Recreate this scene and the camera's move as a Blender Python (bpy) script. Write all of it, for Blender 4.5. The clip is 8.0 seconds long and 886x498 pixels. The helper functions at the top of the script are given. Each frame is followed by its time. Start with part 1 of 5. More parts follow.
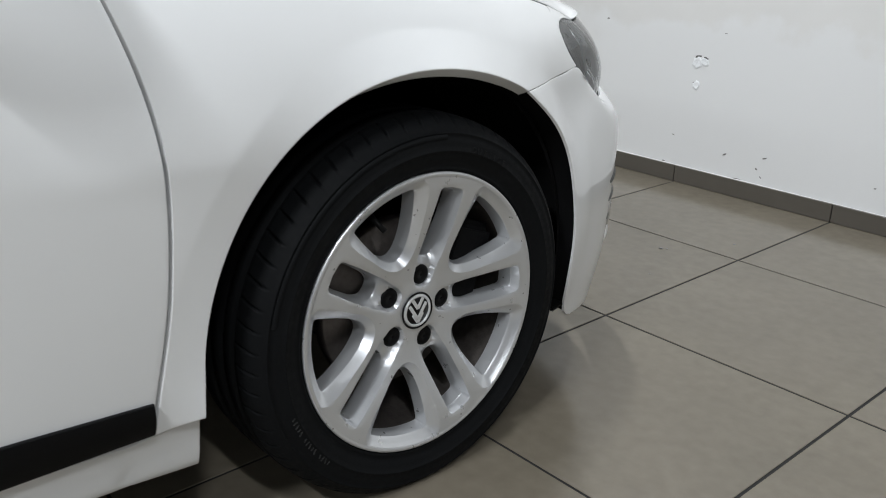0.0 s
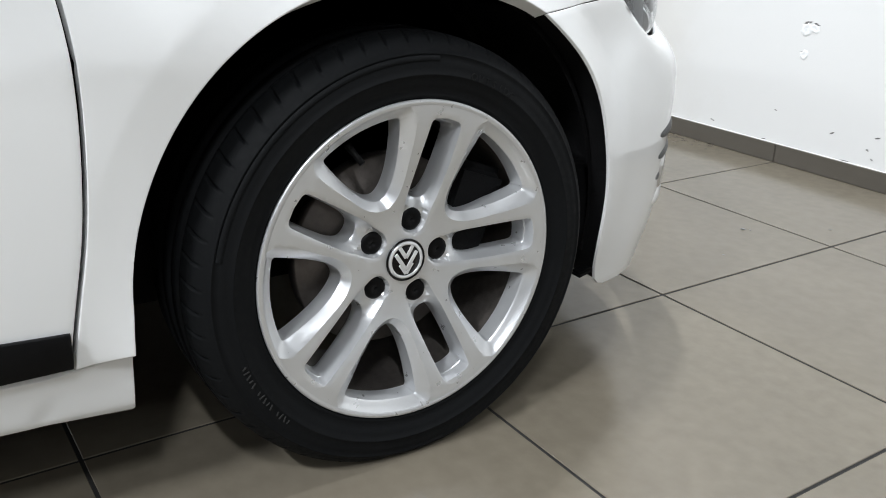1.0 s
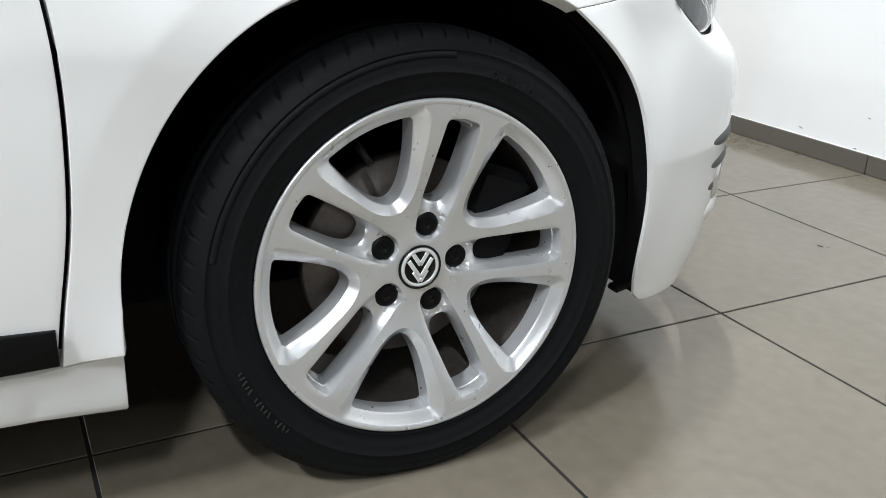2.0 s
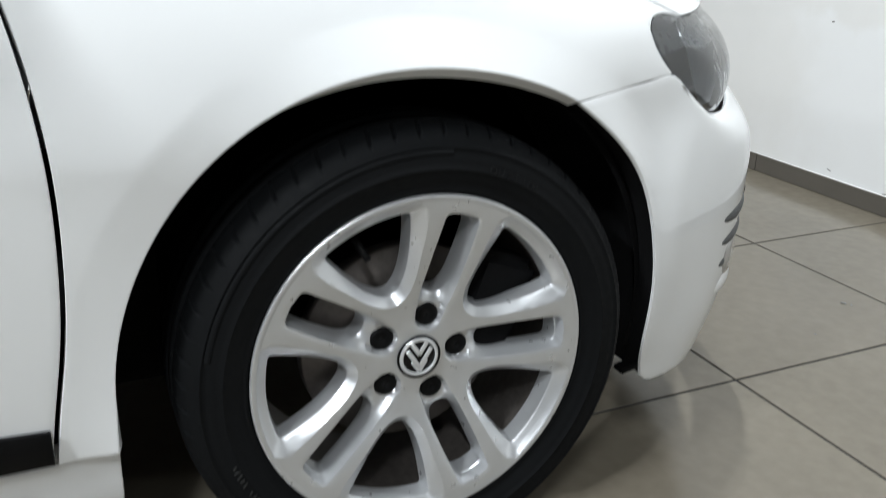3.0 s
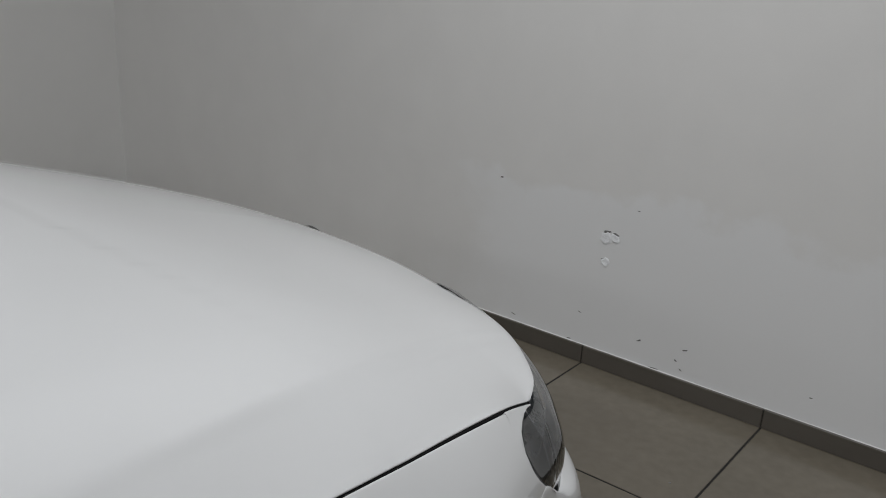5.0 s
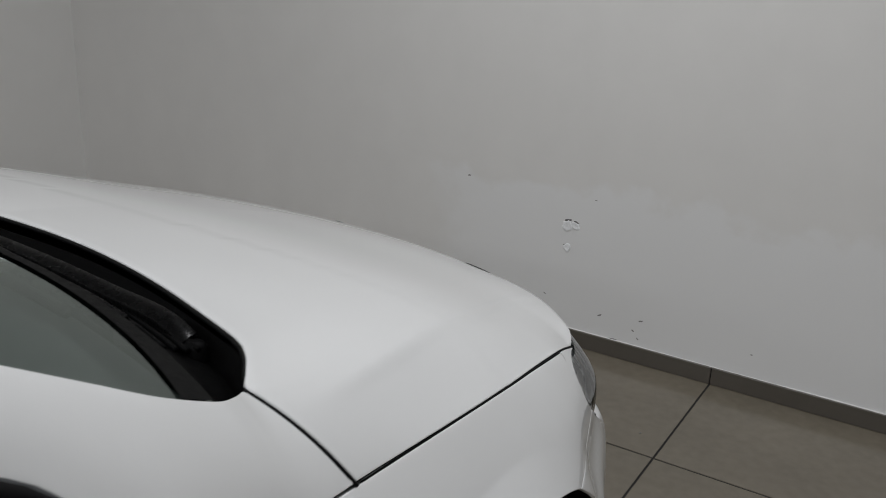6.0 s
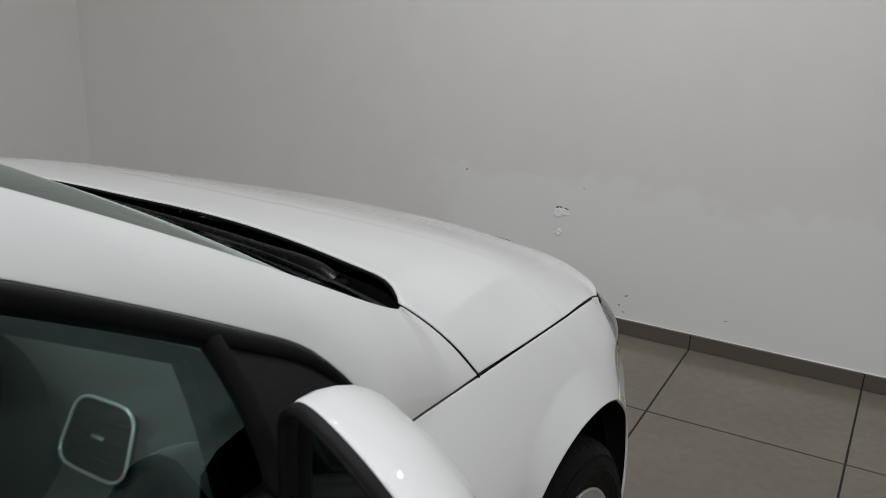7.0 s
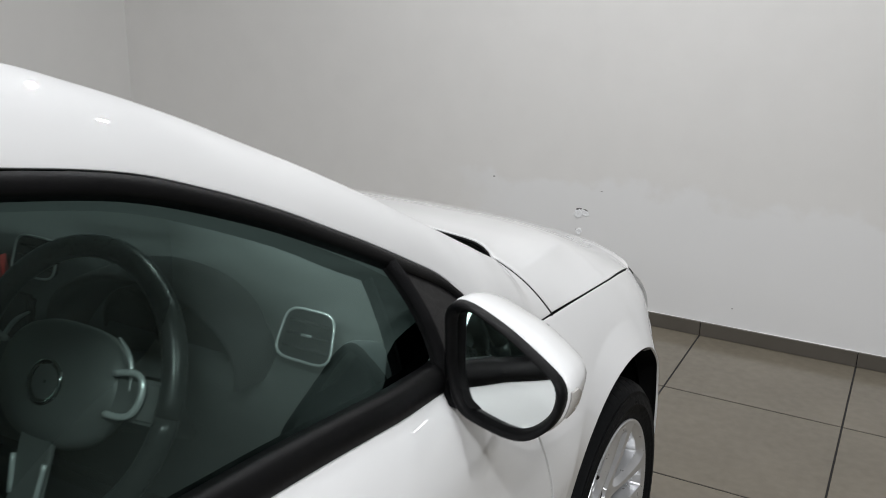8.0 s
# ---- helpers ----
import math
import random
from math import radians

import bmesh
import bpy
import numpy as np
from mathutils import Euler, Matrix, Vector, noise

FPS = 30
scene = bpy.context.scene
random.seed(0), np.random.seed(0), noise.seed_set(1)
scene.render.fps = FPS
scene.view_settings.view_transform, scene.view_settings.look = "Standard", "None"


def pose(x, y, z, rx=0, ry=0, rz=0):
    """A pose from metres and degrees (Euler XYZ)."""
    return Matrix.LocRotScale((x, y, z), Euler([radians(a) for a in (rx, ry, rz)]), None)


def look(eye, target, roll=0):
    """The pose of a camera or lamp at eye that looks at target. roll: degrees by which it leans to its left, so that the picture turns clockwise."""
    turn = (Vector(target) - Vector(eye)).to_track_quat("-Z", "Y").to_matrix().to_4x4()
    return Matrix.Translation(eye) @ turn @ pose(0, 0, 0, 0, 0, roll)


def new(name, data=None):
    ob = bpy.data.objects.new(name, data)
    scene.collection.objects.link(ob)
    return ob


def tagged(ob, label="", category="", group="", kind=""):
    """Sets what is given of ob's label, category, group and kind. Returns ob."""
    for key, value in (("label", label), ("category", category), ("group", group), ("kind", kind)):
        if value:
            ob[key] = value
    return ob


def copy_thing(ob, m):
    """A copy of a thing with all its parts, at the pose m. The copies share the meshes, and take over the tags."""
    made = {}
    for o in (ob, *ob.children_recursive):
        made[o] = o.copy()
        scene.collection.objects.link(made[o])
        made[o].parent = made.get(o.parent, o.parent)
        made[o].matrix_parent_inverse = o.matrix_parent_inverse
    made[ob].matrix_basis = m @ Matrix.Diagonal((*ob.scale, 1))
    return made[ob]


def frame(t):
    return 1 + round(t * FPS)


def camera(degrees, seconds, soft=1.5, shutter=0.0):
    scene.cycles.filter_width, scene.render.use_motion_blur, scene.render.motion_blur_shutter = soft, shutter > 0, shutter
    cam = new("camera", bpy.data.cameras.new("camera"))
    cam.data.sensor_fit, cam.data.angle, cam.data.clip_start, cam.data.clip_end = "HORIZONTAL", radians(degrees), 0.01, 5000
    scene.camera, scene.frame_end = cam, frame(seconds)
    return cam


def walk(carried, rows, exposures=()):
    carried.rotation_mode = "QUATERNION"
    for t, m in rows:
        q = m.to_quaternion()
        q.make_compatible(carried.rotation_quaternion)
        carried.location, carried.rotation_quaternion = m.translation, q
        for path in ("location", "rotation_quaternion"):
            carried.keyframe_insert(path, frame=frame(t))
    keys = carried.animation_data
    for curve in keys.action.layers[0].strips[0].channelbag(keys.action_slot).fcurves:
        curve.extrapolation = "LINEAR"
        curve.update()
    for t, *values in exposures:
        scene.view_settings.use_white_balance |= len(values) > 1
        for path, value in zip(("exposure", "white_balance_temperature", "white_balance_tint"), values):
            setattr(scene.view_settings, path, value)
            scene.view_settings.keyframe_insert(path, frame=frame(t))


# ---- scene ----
from mathutils.geometry import delaunay_2d_cdt

cam = camera(53.0, 8.0, soft=0.4, shutter=0.3)
PATH = [
    (0, (1.785, -2.787, 0.89), (0.4, -1.523, 0.194), 1.6),
    (0.5, (1.772, -2.66, 0.812), (0.339, -1.459, 0.102), 1.8),
    (1, (1.793, -2.548, 0.77), (0.247, -1.504, 0.049), 1.9),
    (1.5, (1.797, -2.467, 0.751), (0.174, -1.55, 0.026), 1.6),
    (1.7, (1.794, -2.443, 0.754), (0.155, -1.554, 0.03), 1.5),
    (2.8, (1.777, -2.377, 0.792), (0.092, -1.579, 0.068), 2.0),
    (3, (1.768, -2.361, 0.859), (0.075, -1.571, 0.146), 1.5),
    (3.2, (1.743, -2.351, 0.959), (0.057, -1.547, 0.243), 1.9),
    (3.5, (1.692, -2.316, 1.106), (0.021, -1.483, 0.391), 2.1),
    (3.7, (1.616, -2.295, 1.178), (-0.024, -1.402, 0.462), 2.8),
    (4, (1.471, -2.275, 1.259), (-0.075, -1.218, 0.556), 3.1),
    (4.5, (1.298, -2.285, 1.306), (-0.034, -0.957, 0.626), 2.5),
    (4.7, (1.259, -2.318, 1.304), (0.013, -0.906, 0.629), 2.7),
    (5.8, (1.211, -2.697, 1.35), (0.206, -1.097, 0.695), 3.0),
    (6, (1.209, -2.777, 1.362), (0.23, -1.16, 0.71), 2.6),
    (6.5, (1.193, -2.97, 1.374), (0.279, -1.312, 0.728), 2.5),
    (7, (1.215, -3.157, 1.392), (0.322, -1.484, 0.756), 2.1),
    (7.5, (1.249, -3.35, 1.406), (0.355, -1.671, 0.788), 1.7),
    (8, (1.262, -3.551, 1.411), (0.366, -1.863, 0.821), 1.4),
]
EXPOSURES = [(0.0, -0.16, 6320, 9), (0.5, 0.24, 6320, 9), (1.0, 0.46, 6320, 9), (1.5, 0.57, 6320, 9), (2.8, 0.47, 6280, 7), (3.0, 0.25, 6250, 7), (3.2, -0.15, 6250, 7), (3.5, -0.50, 6250, 7), (4.0, -1.05, 6300, 8), (4.5, -1.16, 6420, 10), (6.0, -1.12, 6550, 11), (6.5, -1.03, 6570, 11), (7.0, -0.95, 6580, 11), (7.5, -0.80, 6570, 11), (8.0, -0.49, 6550, 11)]
walk(cam, [(t, look(eye, target, roll)) for t, eye, target, roll in PATH], EXPOSURES)

# ---- light ----
world = bpy.data.worlds.new("world")
scene.world = world
world.use_nodes = True
world.node_tree.nodes["Background"].inputs["Color"].default_value = (0.8, 0.82, 0.85, 1)
world.node_tree.nodes["Background"].inputs["Strength"].default_value = 0.05

ROOM_X0, ROOM_X1, ROOM_Y0, ROOM_Y1, ROOM_H = -2.6, 11.4, -10.0, 0.0, 3.2
LIGHT_POWER = 54.0
# ceiling fittings: x, y of the centre, half sizes, share of the power
# the first three follow highlights on the paint; the others are added, unseen fill
FITTINGS = [(1.00, -0.92, 0.03, 0.075, 0.41), (0.07, -1.17, 0.022, 0.022, 0.36), (-0.08, -1.10, 0.022, 0.022, 0.36), (-0.9, -4.4, 0.30, 0.06, 1.7), (1.9, -4.6, 0.30, 0.06, 1.8), (3.1, -3.3, 0.30, 0.06, 1.05), (5.6, -4.6, 0.30, 0.06, 0.6), (-0.9, -7.6, 0.6, 0.15, 0.7), (1.7, -7.6, 0.6, 0.15, 0.7), (4.4, -7.6, 0.6, 0.15, 0.6)]


# ---- materials ----
def material(name, colour, rough=0.5, metal=0.0, coat=0.0, scale=40.0, vary=0.06, bump=0.0, bump_scale=200.0, big=3.0, spec=0.5, rough_vary=0.05, world=False, pieces=0.0):
    """A surface with colour varied at two scales, uneven gloss and a fine relief."""
    m = bpy.data.materials.new(name)
    m.use_nodes = True
    nt = m.node_tree
    b = nt.nodes["Principled BSDF"]
    b.inputs["Metallic"].default_value = metal
    b.inputs["Specular IOR Level"].default_value = spec
    if coat:
        b.inputs["Coat Weight"].default_value = coat
        b.inputs["Coat Roughness"].default_value = 0.018
    tc = nt.nodes.new("ShaderNodeTexCoord")
    fine = nt.nodes.new("ShaderNodeTexNoise")
    fine.inputs["Scale"].default_value = scale
    fine.inputs["Detail"].default_value = 6
    wide = nt.nodes.new("ShaderNodeTexNoise")
    wide.inputs["Scale"].default_value = big
    wide.inputs["Detail"].default_value = 4
    geo = nt.nodes.new("ShaderNodeNewGeometry")
    place = geo.outputs["Position"] if world else tc.outputs["Object"]
    for n in (fine, wide):
        nt.links.new(place, n.inputs["Vector"])
    add = nt.nodes.new("ShaderNodeMath")
    add.operation = "ADD"
    nt.links.new(fine.outputs["Fac"], add.inputs[0])
    nt.links.new(wide.outputs["Fac"], add.inputs[1])
    ramp = nt.nodes.new("ShaderNodeMapRange")
    ramp.inputs["From Min"].default_value = 0.6
    ramp.inputs["From Max"].default_value = 1.4
    ramp.inputs["To Min"].default_value = 1 - vary
    ramp.inputs["To Max"].default_value = 1 + vary
    nt.links.new(add.outputs[0], ramp.inputs["Value"])
    mul = nt.nodes.new("ShaderNodeVectorMath")
    mul.operation = "SCALE"
    mul.inputs[0].default_value = colour
    if pieces:
        info = nt.nodes.new("ShaderNodeObjectInfo")
        pr = nt.nodes.new("ShaderNodeMapRange")
        pr.inputs["To Min"].default_value = 1 - pieces
        pr.inputs["To Max"].default_value = 1 + pieces
        nt.links.new(info.outputs["Random"], pr.inputs["Value"])
        pm = nt.nodes.new("ShaderNodeMath")
        pm.operation = "MULTIPLY"
        nt.links.new(ramp.outputs["Result"], pm.inputs[0])
        nt.links.new(pr.outputs["Result"], pm.inputs[1])
        nt.links.new(pm.outputs[0], mul.inputs["Scale"])
    else:
        nt.links.new(ramp.outputs["Result"], mul.inputs["Scale"])
    nt.links.new(mul.outputs["Vector"], b.inputs["Base Color"])
    rr = nt.nodes.new("ShaderNodeMapRange")
    rr.inputs["From Min"].default_value = 0.3
    rr.inputs["From Max"].default_value = 0.7
    rr.inputs["To Min"].default_value = max(0.0, rough - rough_vary)
    rr.inputs["To Max"].default_value = min(1.0, rough + rough_vary)
    nt.links.new(fine.outputs["Fac"], rr.inputs["Value"])
    nt.links.new(rr.outputs["Result"], b.inputs["Roughness"])
    if bump:
        grain = nt.nodes.new("ShaderNodeTexNoise")
        grain.inputs["Scale"].default_value = bump_scale
        grain.inputs["Detail"].default_value = 5
        nt.links.new(place, grain.inputs["Vector"])
        bp = nt.nodes.new("ShaderNodeBump")
        bp.inputs["Strength"].default_value = bump
        bp.inputs["Distance"].default_value = 0.002
        nt.links.new(grain.outputs["Fac"], bp.inputs["Height"])
        nt.links.new(bp.outputs["Normal"], b.inputs["Normal"])
    return m


def glowing(name, colour, strength):
    m = bpy.data.materials.new(name)
    m.use_nodes = True
    b = m.node_tree.nodes["Principled BSDF"]
    b.inputs["Emission Color"].default_value = (*colour, 1)
    b.inputs["Emission Strength"].default_value = strength
    return m


def pane_glass(name, tint, ior=1.5, sheen=(1, 1, 1)):
    """A thin pane: clear and tinted straight through, with a mirror-like gloss that grows towards grazing angles."""
    m = bpy.data.materials.new(name)
    m.use_nodes = True
    nt = m.node_tree
    nt.nodes.remove(nt.nodes["Principled BSDF"])
    clear = nt.nodes.new("ShaderNodeBsdfTransparent")
    clear.inputs["Color"].default_value = (*tint, 1)
    gloss = nt.nodes.new("ShaderNodeBsdfGlossy")
    gloss.inputs["Roughness"].default_value = 0.01
    gloss.inputs["Color"].default_value = (*sheen, 1)
    fres = nt.nodes.new("ShaderNodeFresnel")
    fres.inputs["IOR"].default_value = ior
    mix = nt.nodes.new("ShaderNodeMixShader")
    nt.links.new(fres.outputs["Fac"], mix.inputs["Fac"])
    nt.links.new(clear.outputs["BSDF"], mix.inputs[1])
    nt.links.new(gloss.outputs["BSDF"], mix.inputs[2])
    nt.links.new(mix.outputs["Shader"], nt.nodes["Material Output"].inputs["Surface"])
    return m


WHITE_PAINT = material("white_paint", (0.78, 0.785, 0.785), rough=0.55, spec=0.25, coat=1.0, scale=12, vary=0.008, big=2.0)
BLACK_PLASTIC = material("black_plastic", (0.0040, 0.0040, 0.0043), rough=0.42, spec=0.11, scale=90, vary=0.15, bump=0.25, bump_scale=900)
GLOSS_BLACK = material("gloss_black", (0.004, 0.004, 0.0045), rough=0.22, spec=0.3, scale=60, vary=0.1)
LINER_BLACK = material("liner_black", (0.005, 0.005, 0.0055), rough=0.9, spec=0.15, scale=60, vary=0.3, bump=0.5, bump_scale=300)
SCUTTLE_BLACK = material("scuttle_black", (0.0030, 0.0030, 0.0032), rough=0.55, spec=0.05, scale=90, vary=0.2, bump=0.2, bump_scale=500)
ARM_BLACK = material("arm_black", (0.0032, 0.0032, 0.0034), rough=0.28, spec=0.11, scale=90, vary=0.1)
RUBBER = material("tyre_rubber", (0.0046, 0.0051, 0.0057), rough=0.7, spec=0.12, scale=120, vary=0.2, bump=0.15, bump_scale=700, big=14, rough_vary=0.1)
WORN_RUBBER = material("worn_rubber", (0.0085, 0.0088, 0.0092), rough=0.6, spec=0.2, scale=150, vary=0.3)
DUSTY_RUBBER = material("dusty_rubber", (0.026, 0.026, 0.025), rough=0.8, spec=0.2, scale=150, vary=0.3)
ALLOY = material("silver_alloy", (0.68, 0.69, 0.705), rough=0.32, metal=0.66, coat=0.12, scale=60, vary=0.03, big=14)
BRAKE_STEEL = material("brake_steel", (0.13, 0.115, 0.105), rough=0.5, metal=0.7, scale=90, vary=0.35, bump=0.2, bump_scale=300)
CHROME = material("chrome", (0.86, 0.87, 0.88), rough=0.07, metal=1.0, vary=0.02, rough_vary=0.02)
SATIN = material("satin_chrome", (0.80, 0.81, 0.82), rough=0.22, metal=0.45, vary=0.03)
MIRROR = material("mirror_silver", (0.80, 0.83, 0.82), rough=0.01, metal=1.0, vary=0.005, rough_vary=0.0)
LAMP_HOUSING = material("lamp_housing", (0.10, 0.102, 0.106), rough=0.38, metal=0.6, scale=50, vary=0.1)
TRIM_GREY = material("interior_grey", (0.075, 0.078, 0.079), rough=0.6, scale=150, vary=0.15, bump=0.3, bump_scale=800)
# steering pad and spokes: grey lightened in colour to stand in for missing light
LIT_PAD_GREY = material("lit_pad_grey", (0.13, 0.132, 0.132), rough=0.45, scale=150, vary=0.1, bump=0.15, bump_scale=800)
LEATHER = material("black_leather", (0.026, 0.026, 0.027), rough=0.30, scale=200, vary=0.10, bump=0.04, bump_scale=900)
SEAT_CLOTH = material("seat_cloth", (0.022, 0.022, 0.024), rough=0.9, scale=300, vary=0.3, bump=0.4, bump_scale=900)
CLEAR_GLASS = pane_glass("clear_glass", (0.80, 0.82, 0.83), 1.8)
GREEN_GLASS = pane_glass("green_glass", (0.31, 0.43, 0.39), 1.88, (0.72, 1.0, 0.95))
SCREEN_GLASS = pane_glass("screen_glass", (0.46, 0.56, 0.52), 1.7, (0.90, 1.0, 0.96))
AMBER = material("clear_lens", (0.42, 0.41, 0.39), rough=0.15, coat=1.0, vary=0.05)
RED_PLASTIC = material("red_plastic", (0.55, 0.03, 0.02), rough=0.35, vary=0.05)


# ---- shaping helpers ----
def spline(points, n=None, at=None):
    """Points on the natural cubic curve through the given points, evenly along their chord length."""
    p = np.array(points, float)
    d = np.r_[0, np.cumsum(np.linalg.norm(np.diff(p, axis=0), axis=1))]
    k = len(p)
    h = np.diff(d)
    a = np.eye(k)
    r = np.zeros_like(p)
    for i in range(1, k - 1):
        a[i, i - 1], a[i, i], a[i, i + 1] = h[i - 1], 2 * (h[i - 1] + h[i]), h[i]
        r[i] = 6 * ((p[i + 1] - p[i]) / h[i] - (p[i] - p[i - 1]) / h[i - 1])
    m = np.linalg.solve(a, r)
    t = np.linspace(0, d[-1], n) if at is None else np.clip(np.asarray(at, float), 0, 1) * d[-1]
    i = np.clip(np.searchsorted(d, t, side="right") - 1, 0, k - 2)
    hh = h[i][:, None]
    f, g = (t - d[i])[:, None], (d[i + 1] - t)[:, None]
    return m[i] * g**3 / (6 * hh) + m[i + 1] * f**3 / (6 * hh) + (p[i] / hh - m[i] * hh / 6) * g + (p[i + 1] / hh - m[i + 1] * hh / 6) * f


def curve1(xs, ys):
    """A smooth function y(x) through the given knots (monotone cubic)."""
    xs, ys = np.array(xs, float), np.array(ys, float)
    s = np.diff(ys) / np.diff(xs)
    m = np.zeros(len(xs))
    m[0], m[-1] = s[0], s[-1]
    for i in range(1, len(xs) - 1):
        m[i] = 0 if s[i - 1] * s[i] <= 0 else 2 * s[i - 1] * s[i] / (s[i - 1] + s[i])

    def f(x):
        x = np.asarray(x, float)
        i = np.clip(np.searchsorted(xs, x, side="right") - 1, 0, len(xs) - 2)
        h = xs[i + 1] - xs[i]
        t = (x - xs[i]) / h
        inner = (2 * t**3 - 3 * t**2 + 1) * ys[i] + (t**3 - 2 * t**2 + t) * h * m[i] + (-2 * t**3 + 3 * t**2) * ys[i + 1] + (t**3 - t**2) * h * m[i + 1]
        return np.where(t < 0, ys[0] + (x - xs[0]) * m[0], np.where(t > 1, ys[-1] + (x - xs[-1]) * m[-1], inner))

    return f


def mesh_of(verts, faces, smooth=True):
    me = bpy.data.meshes.new("mesh")
    me.from_pydata([tuple(map(float, v)) for v in verts], [], faces)
    if smooth:
        me.polygons.foreach_set("use_smooth", [True] * len(me.polygons))
    me.update()
    return me


def part(name, data, mat, parent, label=""):
    """Link a mesh or bmesh as one part under its parent."""
    if isinstance(data, bmesh.types.BMesh):
        me = bpy.data.meshes.new(name)
        data.to_mesh(me)
        data.free()
        data = me
    if mat is not None:
        data.materials.append(mat)
    ob = new(name, data)
    if parent is not None:
        ob.parent = parent
    if label:
        ob["label"] = label
    return ob


def sheet(grid, hem=0.0, r=0.002, sides=(1, 1, 1, 1), flip=False, closed=False, keep=None):
    """A mesh from a grid of points (rows x columns). Its free edges are rolled over by r and turned in by hem. sides: row start, row end,
    column start, column end. keep: for each row, whether the last column's edge is turned in."""
    g = np.array(grid, float)
    if hem:
        du = np.gradient(g, axis=0)
        dv = np.gradient(g, axis=1)
        nrm = np.cross(du, dv)
        nrm /= np.maximum(np.linalg.norm(nrm, axis=2, keepdims=True), 1e-9)
        out = g - np.array([0.0, 0.0, 0.45])
        out[..., 1] = 0.35 * (g[..., 1] - g[..., 1].mean())
        flip = bool((out * nrm).sum() < 0)
        if flip:
            nrm = -nrm

        def rings(edge, inner, n, share=1.0):
            o = edge - inner
            o = o - (o * n).sum(1, keepdims=True) * n
            o /= np.maximum(np.linalg.norm(o, axis=1, keepdims=True), 1e-9)
            q, h = r * share, hem * share
            return edge - o * q, [edge - o * q * 0.45 - n * q * 0.12, edge - o * q * 0.1 - n * q * 0.5, edge - n * q * 1.2, edge - n * h]

        if sides[2] or sides[3]:
            left = right = []
            a, b = g[:, 0].copy(), g[:, -1].copy()
            if sides[2]:
                g[:, 0], left = rings(a, g[:, 1], nrm[:, 0])
            if sides[3]:
                g[:, -1], right = rings(b, g[:, -2], nrm[:, -1], 1.0 if keep is None else np.asarray(keep, float)[:, None])
            left = left[::-1]
            ln, rn = [nrm[:, 0]] * len(left), [nrm[:, -1]] * len(right)
            g = np.concatenate([q[:, None] for q in left] + [g] + [q[:, None] for q in right], axis=1)
            nrm = np.concatenate([q[:, None] for q in ln] + [nrm] + [q[:, None] for q in rn], axis=1)
        if sides[0] or sides[1]:
            top = bot = []
            a, b = g[0].copy(), g[-1].copy()
            if sides[0]:
                g[0], top = rings(a, g[1], nrm[0])
            if sides[1]:
                g[-1], bot = rings(b, g[-2], nrm[-1])
            top = top[::-1]
            g = np.concatenate([q[None] for q in top] + [g] + [q[None] for q in bot], axis=0)
    n, k = g.shape[:2]
    faces = []
    for i in range(n - 1):
        for j in range(k - 1 + closed):
            q = (i * k + j, i * k + (j + 1) % k, (i + 1) * k + (j + 1) % k, (i + 1) * k + j)
            faces.append(q if flip == bool(hem) else q[::-1])
    return mesh_of(g.reshape(-1, 3), faces)


def ribbon(a, b, n, bulge=0.0, onto=None, power=1.0):
    """A grid of n lines between two curves of equal length; bulge lifts the middle outwards."""
    a, b = np.array(a, float), np.array(b, float)
    s = np.linspace(0, 1, n)[None, :, None] ** power
    g = a[:, None] * (1 - s) + b[:, None] * s
    if bulge:
        nrm = np.cross(np.gradient(g, axis=0), np.gradient(g, axis=1))
        nrm /= np.maximum(np.linalg.norm(nrm, axis=2, keepdims=True), 1e-9)
        g = g + nrm * bulge * 4 * s * (1 - s)
    return onto(g) if onto else g


def lathe(profile, steps, arc=2 * math.pi):
    """Turn (radius, depth) pairs round the x axis."""
    pr = np.array(profile, float)
    th = np.linspace(0, arc, steps, endpoint=arc < 6.28)
    g = np.stack([np.broadcast_to(pr[:, 1][:, None], (len(pr), steps)), pr[:, 0][:, None] * np.cos(th), pr[:, 0][:, None] * np.sin(th)], axis=2)
    return sheet(g, closed=arc > 6.28)


def tube(points, radius, sides=10, n=None):
    """A round bar along a curve; radius may be one number or one a point."""
    p = spline(points, n) if n else np.array(points, float)
    rad = np.broadcast_to(np.asarray(radius, float), (len(p),)) if np.ndim(radius) == 0 else np.interp(np.linspace(0, 1, len(p)), np.linspace(0, 1, len(radius)), radius)
    t = np.gradient(p, axis=0)
    t /= np.linalg.norm(t, axis=1, keepdims=True)
    up = np.array([0.0, 0, 1]) if abs(t[0][2]) < 0.9 else np.array([0.0, 1, 0])
    g = []
    for q, d, r in zip(p, t, rad):
        x = np.cross(up, d)
        x /= np.linalg.norm(x)
        y = np.cross(d, x)
        th = np.linspace(0, 2 * math.pi, sides, endpoint=False)
        g.append(q + r * (np.cos(th)[:, None] * x + np.sin(th)[:, None] * y))
    verts = np.concatenate(g)
    faces = [(i * sides + j, i * sides + (j + 1) % sides, (i + 1) * sides + (j + 1) % sides, (i + 1) * sides + j) for i in range(len(p) - 1) for j in range(sides)]
    faces += [tuple(range(sides))[::-1], tuple(range((len(p) - 1) * sides, len(p) * sides))]
    return mesh_of(verts, faces)


